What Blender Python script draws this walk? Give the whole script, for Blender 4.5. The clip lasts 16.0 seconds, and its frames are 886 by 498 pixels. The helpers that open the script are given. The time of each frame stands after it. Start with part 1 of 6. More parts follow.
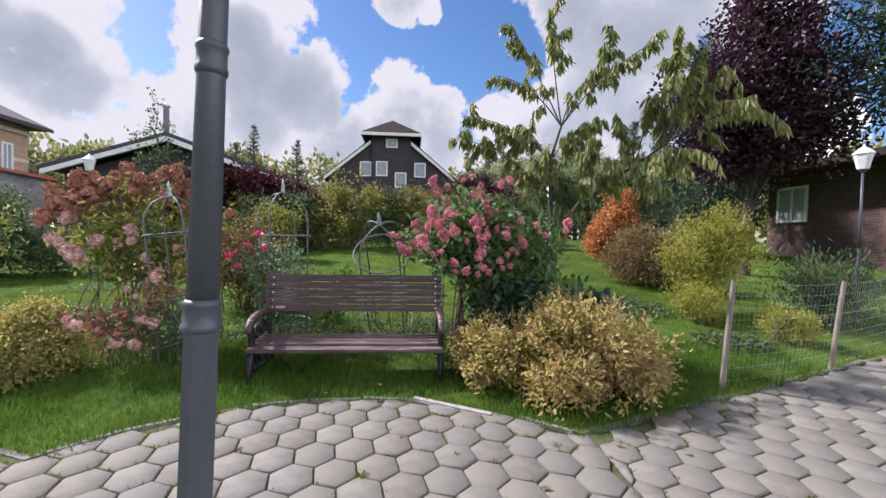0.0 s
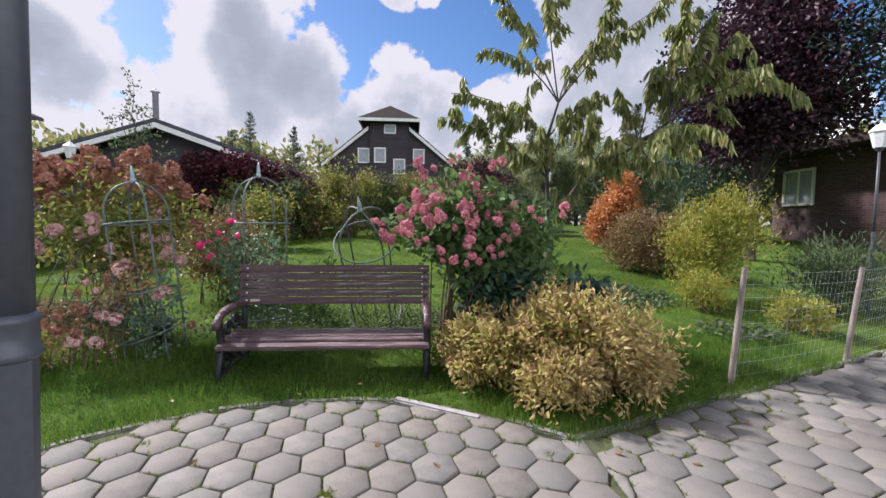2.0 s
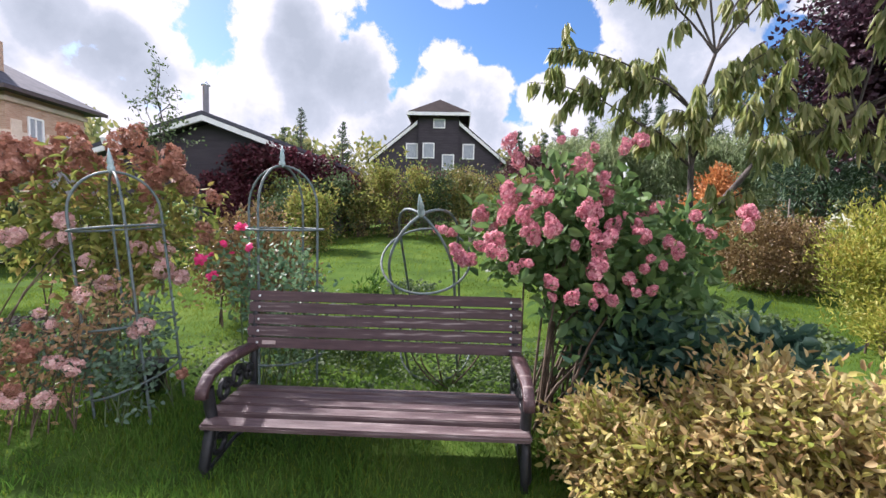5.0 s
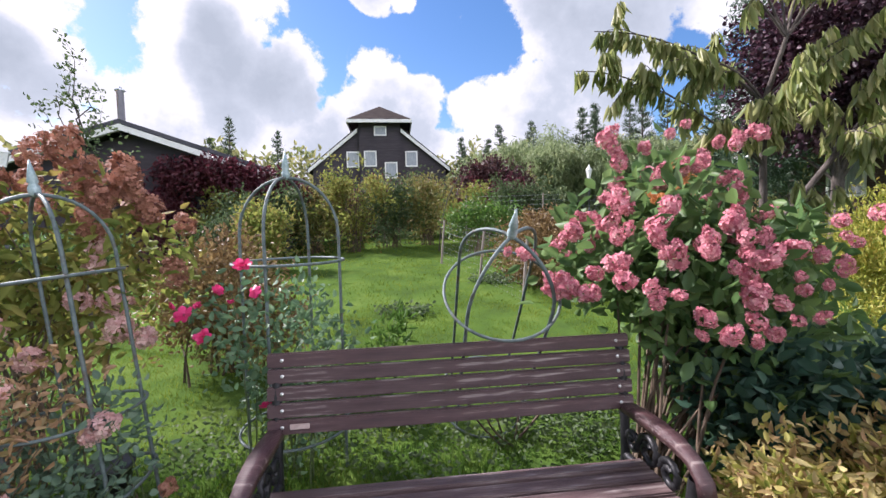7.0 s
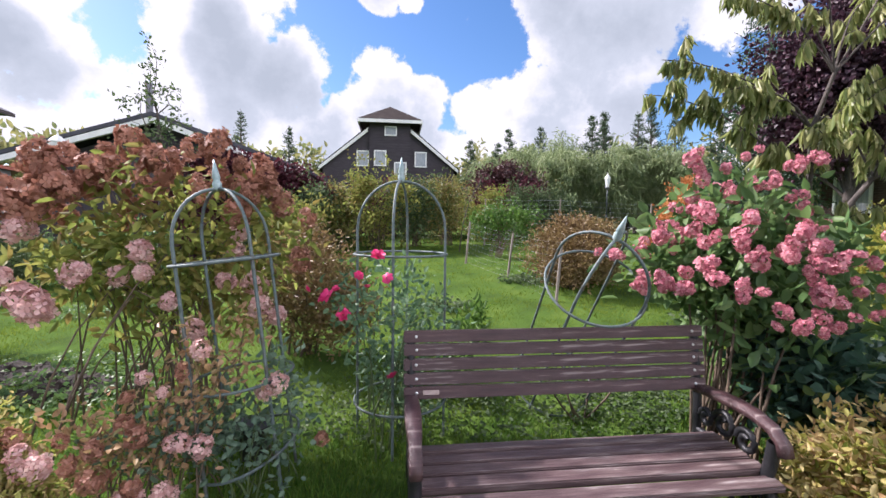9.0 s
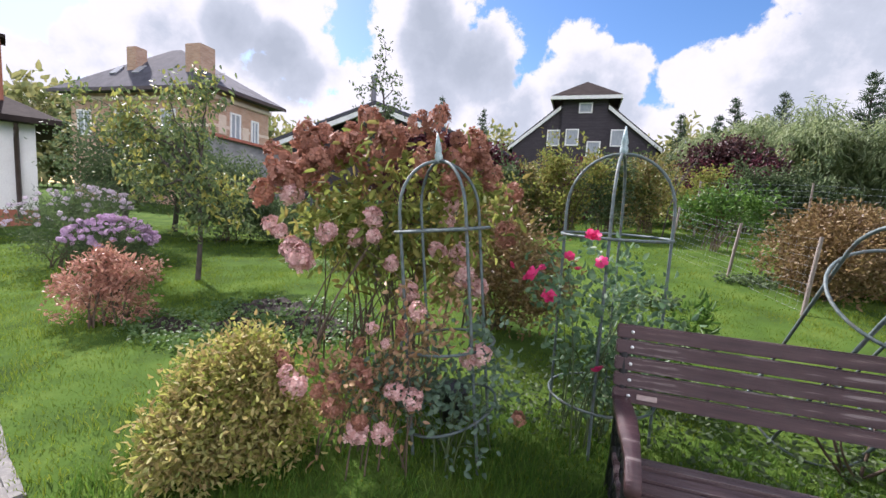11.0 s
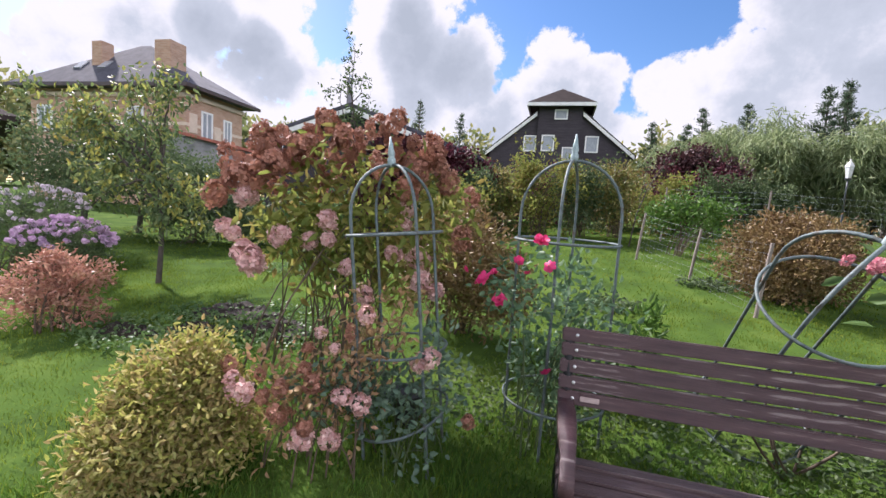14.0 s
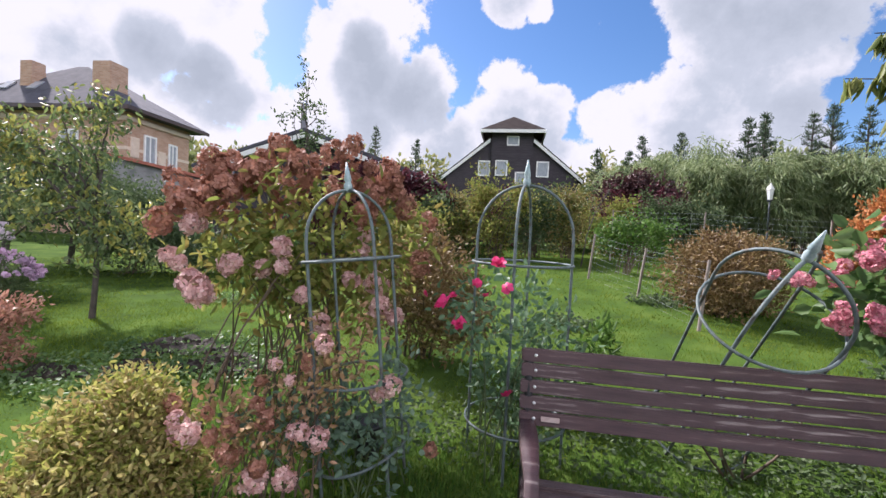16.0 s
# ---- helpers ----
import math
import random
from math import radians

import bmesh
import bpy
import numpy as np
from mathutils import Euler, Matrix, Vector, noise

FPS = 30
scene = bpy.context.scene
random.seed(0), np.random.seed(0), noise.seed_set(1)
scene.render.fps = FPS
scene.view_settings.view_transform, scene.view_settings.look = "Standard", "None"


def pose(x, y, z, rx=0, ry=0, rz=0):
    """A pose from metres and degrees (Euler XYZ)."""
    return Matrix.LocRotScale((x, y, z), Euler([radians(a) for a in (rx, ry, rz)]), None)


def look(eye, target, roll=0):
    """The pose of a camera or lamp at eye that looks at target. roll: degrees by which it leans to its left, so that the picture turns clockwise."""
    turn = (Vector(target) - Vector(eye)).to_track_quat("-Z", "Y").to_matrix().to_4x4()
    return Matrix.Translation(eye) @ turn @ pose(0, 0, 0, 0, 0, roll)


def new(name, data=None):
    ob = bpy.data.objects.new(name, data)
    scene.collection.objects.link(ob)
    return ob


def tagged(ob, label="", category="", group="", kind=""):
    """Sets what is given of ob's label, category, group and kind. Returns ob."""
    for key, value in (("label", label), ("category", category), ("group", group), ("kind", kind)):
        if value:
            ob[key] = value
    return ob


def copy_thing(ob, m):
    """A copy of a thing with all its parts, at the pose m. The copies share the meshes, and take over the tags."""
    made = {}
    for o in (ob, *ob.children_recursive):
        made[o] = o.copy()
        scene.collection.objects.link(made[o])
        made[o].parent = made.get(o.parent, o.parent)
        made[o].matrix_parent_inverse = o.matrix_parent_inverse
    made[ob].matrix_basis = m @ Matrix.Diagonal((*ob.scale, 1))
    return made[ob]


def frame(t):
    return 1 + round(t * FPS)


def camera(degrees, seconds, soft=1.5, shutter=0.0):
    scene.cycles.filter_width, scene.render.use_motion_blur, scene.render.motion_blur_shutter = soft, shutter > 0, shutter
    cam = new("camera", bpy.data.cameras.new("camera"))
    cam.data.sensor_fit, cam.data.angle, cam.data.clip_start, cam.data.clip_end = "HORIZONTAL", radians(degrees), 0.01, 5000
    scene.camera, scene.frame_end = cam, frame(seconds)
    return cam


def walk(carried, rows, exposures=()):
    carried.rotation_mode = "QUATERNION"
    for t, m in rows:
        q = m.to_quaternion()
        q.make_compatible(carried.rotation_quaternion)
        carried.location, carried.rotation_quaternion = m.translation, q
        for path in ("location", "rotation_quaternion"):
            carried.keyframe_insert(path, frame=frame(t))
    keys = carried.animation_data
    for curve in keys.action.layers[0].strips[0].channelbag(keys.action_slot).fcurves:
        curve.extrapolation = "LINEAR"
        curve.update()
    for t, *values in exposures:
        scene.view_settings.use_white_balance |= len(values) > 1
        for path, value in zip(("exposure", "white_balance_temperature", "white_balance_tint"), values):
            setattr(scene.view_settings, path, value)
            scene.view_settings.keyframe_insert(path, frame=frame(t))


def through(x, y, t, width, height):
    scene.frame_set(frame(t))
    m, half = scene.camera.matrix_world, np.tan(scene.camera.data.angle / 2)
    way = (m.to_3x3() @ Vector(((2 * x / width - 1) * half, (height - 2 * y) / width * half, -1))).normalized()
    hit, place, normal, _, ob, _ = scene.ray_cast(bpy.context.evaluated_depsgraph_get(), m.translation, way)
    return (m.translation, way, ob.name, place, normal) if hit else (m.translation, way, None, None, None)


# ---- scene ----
EXPOSURE = 0.97
cam = camera(93.6, 16.0)
PATH = [
    (0, (0.567, -4.395, 1.376), (0.72, -2.402, 1.315), 1.1),
    (0.5, (0.477, -4.376, 1.364), (0.624, -2.383, 1.275), 0.9),
    (1, (0.461, -4.353, 1.363), (0.594, -2.36, 1.253), 0.8),
    (1.5, (0.578, -4.235, 1.366), (0.71, -2.243, 1.245), 0.6),
    (2, (0.732, -4.088, 1.369), (0.879, -2.097, 1.246), 0.6),
    (2.5, (0.768, -3.864, 1.364), (0.943, -1.875, 1.241), 0.6),
    (3, (0.672, -3.542, 1.417), (0.86, -1.555, 1.293), 0.6),
    (3.5, (0.651, -3.32, 1.41), (0.73, -1.326, 1.285), 1.2),
    (4, (0.666, -3.078, 1.443), (0.634, -1.082, 1.31), 1.6),
    (4.5, (0.603, -2.908, 1.447), (0.535, -0.914, 1.305), 1.4),
    (7, (-0.278, -2.017, 1.533), (-0.056, -0.032, 1.425), -1.5),
    (7.5, (-0.415, -2.064, 1.544), (0.08, -0.128, 1.464), -2.4),
    (8, (-0.542, -2.189, 1.523), (0.098, -0.297, 1.418), -1.4),
    (8.5, (-0.703, -2.284, 1.536), (-0.171, -0.359, 1.434), -0.1),
    (9, (-0.952, -2.305, 1.53), (-0.722, -0.321, 1.428), 0.6),
    (9.5, (-1.149, -2.286, 1.518), (-1.283, -0.295, 1.379), 1.3),
    (10, (-1.188, -2.225, 1.489), (-1.624, -0.282, 1.31), 2.4),
    (12.5, (-0.997, -2.154, 1.502), (-1.649, -0.277, 1.272), 3.4),
    (13, (-0.987, -2.138, 1.506), (-1.599, -0.248, 1.273), 3.7),
    (13.5, (-0.979, -2.131, 1.502), (-1.541, -0.225, 1.282), 3.8),
    (14, (-0.984, -2.139, 1.505), (-1.495, -0.216, 1.309), 3.8),
    (14.5, (-0.987, -2.15, 1.509), (-1.438, -0.208, 1.351), 3.5),
    (15, (-0.987, -2.149, 1.512), (-1.384, -0.193, 1.388), 3.2),
    (15.5, (-0.981, -2.146, 1.511), (-1.329, -0.178, 1.421), 3.0),
    (16, (-0.984, -2.145, 1.508), (-1.308, -0.173, 1.437), 2.9),
]
walk(cam, [(t, look(eye, target, roll)) for t, eye, target, roll in PATH], [(0, EXPOSURE, 6120, 22), (2, EXPOSURE, 6120, 22), (4.5, EXPOSURE + 0.36, 6120, 22), (9.5, EXPOSURE + 0.36, 6120, 22), (12.5, EXPOSURE + 0.18, 6120, 22), (14.5, EXPOSURE + 0.24, 6120, 22), (16, EXPOSURE + 0.20, 6120, 22)])

# ---- world and sun ----
SUN_AZ, SUN_EL = -60.0, 41.0          # degrees left of the +y axis, above the horizon


def direction(az, el):
    a, e = radians(az), radians(el)
    return Vector((math.sin(a) * math.cos(e), math.cos(a) * math.cos(e), math.sin(e)))


# azimuth, elevation and radius in degrees of the puffs that make up each cloud
CLOUDS = [(-24, 17, 7), (-17, 16, 8), (-27, 14, 5.5), (-14, 18, 6), (-20, 22, 6), (-25.5, 22, 4), (-19, 27, 5.5), (-23, 11, 6), (-12, 12, 6), (-17, 10, 6),
          (-2, 19, 4.2), (-3, 16, 5.5), (3, 16, 4), (0, 13, 6), (-6, 14, 4), (-2, 29, 3), (2, 28.2, 2),
          (11, 15, 3.6), (15, 16, 3.8), (19, 17, 4.6), (24, 18, 5.5), (22, 23, 4), (28, 20, 5.5), (21, 27, 4.5), (27, 26, 5.5), (33, 25, 5), (24, 13, 6), (15, 11, 5.5), (29, 12, 4.5), (40, 24, 5),
          (-46, 20, 6.5), (-38, 19, 5.5), (-43, 24, 6), (-53, 19, 5), (-36, 22, 4), (-48, 14, 6), (-41, 13, 4.5), (-57, 14, 3.5), (-37.5, 14, 4), (-50, 25, 6), (-37, 26, 4),
          (-38, 9.5, 3.6), (-34, 9.5, 3.4), (-30, 8, 4), (-45, 8, 5), (-64, 9, 4.5), (-52, 9, 4), (5, 8, 5), (-8, 8, 7), (10, 8, 6), (44, 10, 6),
          # this row lies out of view; its far clouds carry the added fill
          (-75, 25, 10), (-95, 35, 16), (70, 28, 15), (105, 30, 20), (140, 28, 22), (175, 35, 26), (-140, 30, 24), (-115, 60, 18), (90, 62, 20), (170, 70, 18)]
# grey undersides: azimuth, elevation, radius and depth of grey
CORES = [(-20, 19, 5, 1.0), (-15.5, 17.5, 5, 1.0), (-21, 22.5, 3.2, 1.0), (-12.5, 16, 4, 0.8), (-19, 14.5, 4.5, 0.7), (-11, 12, 5, 0.5), (-1, 15, 4.5, 0.5), (3, 13.5, 4, 0.45),
         (24, 17, 6, 0.62), (27, 23, 6.5, 0.75), (22, 12, 5, 0.55), (33, 24, 5, 0.75), (30, 14, 5, 0.6), (21, 27, 4, 0.7), (-40.5, 16, 4.2, 0.95), (-44.5, 18, 3.6, 0.9), (-38, 14, 3.4, 0.9), (-50, 15, 4, 0.4), (-25, 9, 5, 0.35), (-2, 29, 3, 0.3)]


def build_world():
    world = bpy.data.worlds.new("sky_world")
    scene.world = world
    world.use_nodes = True
    nt = world.node_tree
    nt.nodes.clear()
    N, L = nt.nodes.new, nt.links.new
    sky = N("ShaderNodeTexSky")
    sky.sky_type, sky.sun_disc = "NISHITA", False
    sky.sun_elevation, sky.sun_rotation = radians(SUN_EL), radians(SUN_AZ)
    sky.air_density, sky.dust_density, sky.ozone_density = 1.0, 0.6, 2.0
    co = N("ShaderNodeTexCoord")
    warp = N("ShaderNodeTexNoise")
    warp.inputs["Scale"].default_value, warp.inputs["Detail"].default_value, warp.inputs["Roughness"].default_value = 9.0, 9.0, 0.62
    L(co.outputs["Generated"], warp.inputs["Vector"])

    def union(discs):
        """Soft-edged discs on the sky, joined by their maximum."""
        last = None
        for az, el, size, depth in discs:
            dot = N("ShaderNodeVectorMath")
            dot.operation = "DOT_PRODUCT"
            dot.inputs[1].default_value = direction(az, el)
            L(co.outputs["Generated"], dot.inputs[0])
            span = N("ShaderNodeMapRange")
            span.inputs["From Min"].default_value = math.cos(radians(size * 1.22))
            span.inputs["To Max"].default_value = depth
            L(dot.outputs["Value"], span.inputs["Value"])
            if last is None:
                last = span.outputs["Result"]
            else:
                mx = N("ShaderNodeMath")
                mx.operation = "MAXIMUM"
                L(last, mx.inputs[0])
                L(span.outputs["Result"], mx.inputs[1])
                last = mx.outputs[0]
        return last

    last = union([(*c, 1.0) for c in CLOUDS])
    half = N("ShaderNodeMath")
    half.operation = "MULTIPLY_ADD"
    half.inputs[1].default_value, half.inputs[2].default_value = 2.5, -1.55
    L(warp.outputs["Fac"], half.inputs[0])
    dens = N("ShaderNodeMath")
    dens.operation = "ADD"
    L(last, dens.inputs[0])
    L(half.outputs[0], dens.inputs[1])
    mask = N("ShaderNodeMapRange")
    mask.interpolation_type = "SMOOTHSTEP"
    mask.inputs["From Min"].default_value, mask.inputs["From Max"].default_value = 0.0, 0.22
    L(dens.outputs[0], mask.inputs["Value"])
    # grey undersides with a softer, billowing edge
    soft = N("ShaderNodeMath")
    soft.operation = "MULTIPLY_ADD"
    soft.inputs[1].default_value, soft.inputs[2].default_value = 1.5, -0.80
    L(warp.outputs["Fac"], soft.inputs[0])
    under = N("ShaderNodeMath")
    under.operation = "ADD"
    L(union(CORES), under.inputs[0])
    L(soft.outputs[0], under.inputs[1])
    tone = N("ShaderNodeValToRGB")
    tone.color_ramp.elements[0].position, tone.color_ramp.elements[0].color = 0.0, (1.0, 1.0, 1.0, 1)
    tone.color_ramp.elements[1].position, tone.color_ramp.elements[1].color = 0.90, (0.50, 0.56, 0.61, 1)
    for pos, col in ((0.12, (0.95, 0.96, 0.97, 1)), (0.45, (0.64, 0.70, 0.75, 1))):
        e = tone.color_ramp.elements.new(pos)
        e.color = col
    L(under.outputs[0], tone.inputs["Fac"])
    bg_sky, bg_cloud, mix, out = N("ShaderNodeBackground"), N("ShaderNodeBackground"), N("ShaderNodeMixShader"), N("ShaderNodeOutputWorld")
    bg_sky.inputs["Strength"].default_value = SKY_STRENGTH
    bg_cloud.inputs["Strength"].default_value = CLOUD_STRENGTH
    deep = N("ShaderNodeHueSaturation")
    deep.inputs["Saturation"].default_value = 1.22
    L(sky.outputs["Color"], deep.inputs["Color"])
    L(deep.outputs["Color"], bg_sky.inputs["Color"])
    # clouds away from the sun show their sunlit side, brightened further as unseen fill
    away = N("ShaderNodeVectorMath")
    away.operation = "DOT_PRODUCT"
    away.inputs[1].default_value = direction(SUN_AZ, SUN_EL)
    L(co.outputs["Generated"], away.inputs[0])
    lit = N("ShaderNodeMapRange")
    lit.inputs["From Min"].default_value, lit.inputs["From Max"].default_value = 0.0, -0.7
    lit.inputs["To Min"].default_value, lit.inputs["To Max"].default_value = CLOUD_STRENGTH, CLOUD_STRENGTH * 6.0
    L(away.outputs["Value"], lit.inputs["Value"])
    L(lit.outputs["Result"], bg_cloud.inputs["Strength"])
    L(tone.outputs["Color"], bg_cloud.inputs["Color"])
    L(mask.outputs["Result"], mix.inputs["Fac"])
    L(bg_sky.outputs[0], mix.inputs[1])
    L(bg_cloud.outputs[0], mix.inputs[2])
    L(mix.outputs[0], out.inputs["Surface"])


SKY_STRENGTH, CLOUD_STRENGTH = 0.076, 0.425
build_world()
sun = new("sun", bpy.data.lights.new("sun", "SUN"))
sun.data.energy, sun.data.angle, sun.data.color = 4.6, radians(3.0), (1.0, 0.95, 0.87)
sun.matrix_world = look(tuple(direction(SUN_AZ, SUN_EL) * 50), (0, 0, 0))


# ---- materials ----
def material(name, colours, rough=0.6, scale=6.0, bump=0.2, bump_scale=40.0, metal=0.0, stretch=(1, 1, 1), by="noise", detail=6.0, spec=0.5):
    """A surface whose colour runs through colours by noise, by mesh island or by object, with fine grain and relief."""
    m = bpy.data.materials.new(name)
    m.use_nodes = True
    nt = m.node_tree
    N, L = nt.nodes.new, nt.links.new
    bsdf = nt.nodes["Principled BSDF"]
    co, mp = N("ShaderNodeTexCoord"), N("ShaderNodeMapping")
    mp.inputs["Scale"].default_value = stretch
    L(co.outputs["Object"], mp.inputs["Vector"])
    noi = N("ShaderNodeTexNoise")
    noi.inputs["Scale"].default_value, noi.inputs["Detail"].default_value, noi.inputs["Roughness"].default_value = scale, detail, 0.6
    L(mp.outputs[0], noi.inputs["Vector"])
    fac = noi.outputs["Fac"]
    spread = N("ShaderNodeMapRange")
    spread.inputs["From Min"].default_value, spread.inputs["From Max"].default_value = 0.3, 0.7
    L(fac, spread.inputs["Value"])
    fac = spread.outputs["Result"]
    if by != "noise":
        src = N("ShaderNodeObjectInfo").outputs["Random"] if by == "object" else N("ShaderNodeNewGeometry").outputs["Random Per Island"]
        mixf = N("ShaderNodeMath")
        mixf.operation = "MULTIPLY_ADD"
        mixf.inputs[1].default_value = 0.3
        ms = N("ShaderNodeMath")
        ms.operation = "MULTIPLY"
        ms.inputs[1].default_value = 0.7
        L(src, ms.inputs[0])
        L(fac, mixf.inputs[0])
        L(ms.outputs[0], mixf.inputs[2])
        fac = mixf.outputs[0]
    ramp = N("ShaderNodeValToRGB")
    els = ramp.color_ramp.elements
    for i, c in enumerate(colours):
        pos = i / max(1, len(colours) - 1)
        e = els[i] if i < 2 and len(colours) > 1 else els.new(pos)
        e.position, e.color = pos, (*c, 1)
    if len(colours) == 2:
        els[0].position, els[1].position = 0.0, 1.0
    L(fac, ramp.inputs["Fac"])
    grain = N("ShaderNodeTexNoise")
    grain.inputs["Scale"].default_value, grain.inputs["Detail"].default_value = bump_scale, 4.0
    L(mp.outputs[0], grain.inputs["Vector"])
    hsv = N("ShaderNodeHueSaturation")
    gv = N("ShaderNodeMapRange")
    gv.inputs["To Min"].default_value, gv.inputs["To Max"].default_value = 0.72, 1.28
    L(grain.outputs["Fac"], gv.inputs["Value"])
    L(gv.outputs["Result"], hsv.inputs["Value"])
    L(ramp.outputs["Color"], hsv.inputs["Color"])
    L(hsv.outputs["Color"], bsdf.inputs["Base Color"])
    bmp = N("ShaderNodeBump")
    bmp.inputs["Strength"].default_value, bmp.inputs["Distance"].default_value = bump, 0.01
    L(grain.outputs["Fac"], bmp.inputs["Height"])
    L(bmp.outputs["Normal"], bsdf.inputs["Normal"])
    bsdf.inputs["Roughness"].default_value = rough
    bsdf.inputs["Metallic"].default_value = metal
    bsdf.inputs["Specular IOR Level"].default_value = spec
    return m


def leaf_material(name, colours, through=0.35, rough=0.45, patch=1.2, spec=0.35):
    """Leaves and petals: a colour for each blade of the mesh, drifting over the plant, partly let through by light."""
    m = bpy.data.materials.new(name)
    m.use_nodes = True
    nt = m.node_tree
    N, L = nt.nodes.new, nt.links.new
    bsdf, out = nt.nodes["Principled BSDF"], nt.nodes["Material Output"]
    geo, co, noi = N("ShaderNodeNewGeometry"), N("ShaderNodeTexCoord"), N("ShaderNodeTexNoise")
    noi.inputs["Scale"].default_value, noi.inputs["Detail"].default_value = patch, 3.0
    L(co.outputs["Object"], noi.inputs["Vector"])
    a = N("ShaderNodeMath")
    a.operation = "MULTIPLY_ADD"
    a.inputs[1].default_value = 0.62
    b = N("ShaderNodeMapRange")
    b.inputs["From Min"].default_value, b.inputs["From Max"].default_value = 0.3, 0.7
    b.inputs["To Max"].default_value = 0.38
    L(noi.outputs["Fac"], b.inputs["Value"])
    L(geo.outputs["Random Per Island"], a.inputs[0])
    L(b.outputs["Result"], a.inputs[2])
    ramp = N("ShaderNodeValToRGB")
    els = ramp.color_ramp.elements
    for i, c in enumerate(colours):
        pos = i / max(1, len(colours) - 1)
        e = els[i] if i < 2 else els.new(pos)
        e.position, e.color = pos, (*c, 1)
    L(a.outputs[0], ramp.inputs["Fac"])
    L(ramp.outputs["Color"], bsdf.inputs["Base Color"])
    bsdf.inputs["Roughness"].default_value = rough
    bsdf.inputs["Specular IOR Level"].default_value = spec
    tr, mix = N("ShaderNodeBsdfTranslucent"), N("ShaderNodeMixShader")
    L(ramp.outputs["Color"], tr.inputs["Color"])
    mix.inputs["Fac"].default_value = through
    L(bsdf.outputs[0], mix.inputs[1])
    L(tr.outputs[0], mix.inputs[2])
    L(mix.outputs[0], out.inputs["Surface"])
    return m


def glass_material(name, tint):
    m = bpy.data.materials.new(name)
    m.use_nodes = True
    b = m.node_tree.nodes["Principled BSDF"]
    b.inputs["Base Color"].default_value = (*tint, 1)
    b.inputs["Roughness"].default_value = 0.05
    b.inputs["Specular IOR Level"].default_value = 0.9
    return m


def brick_material(name, a, b, mortar, brick_w, brick_h):
    """Brickwork for walls too far off to tell the bricks apart."""
    m = material(name, [a, b], 0.85, 5, 0.3, 30)
    nt = m.node_tree
    N, L = nt.nodes.new, nt.links.new
    co, sep, add, com, br = N("ShaderNodeTexCoord"), N("ShaderNodeSeparateXYZ"), N("ShaderNodeMath"), N("ShaderNodeCombineXYZ"), N("ShaderNodeTexBrick")
    L(co.outputs["Object"], sep.inputs[0])
    L(sep.outputs["X"], add.inputs[0])
    L(sep.outputs["Y"], add.inputs[1])
    L(add.outputs[0], com.inputs["X"])
    L(sep.outputs["Z"], com.inputs["Y"])
    L(com.outputs[0], br.inputs["Vector"])
    br.inputs["Scale"].default_value = 1.0
    br.inputs["Brick Width"].default_value, br.inputs["Row Height"].default_value = brick_w, brick_h
    br.inputs["Mortar Size"].default_value = 0.007
    br.inputs["Color1"].default_value, br.inputs["Color2"].default_value, br.inputs["Mortar"].default_value = (*a, 1), (*b, 1), (*mortar, 1)
    hsv = [n for n in nt.nodes if n.type == "HUE_SAT"][0]
    L(br.outputs["Color"], hsv.inputs["Color"])
    return m


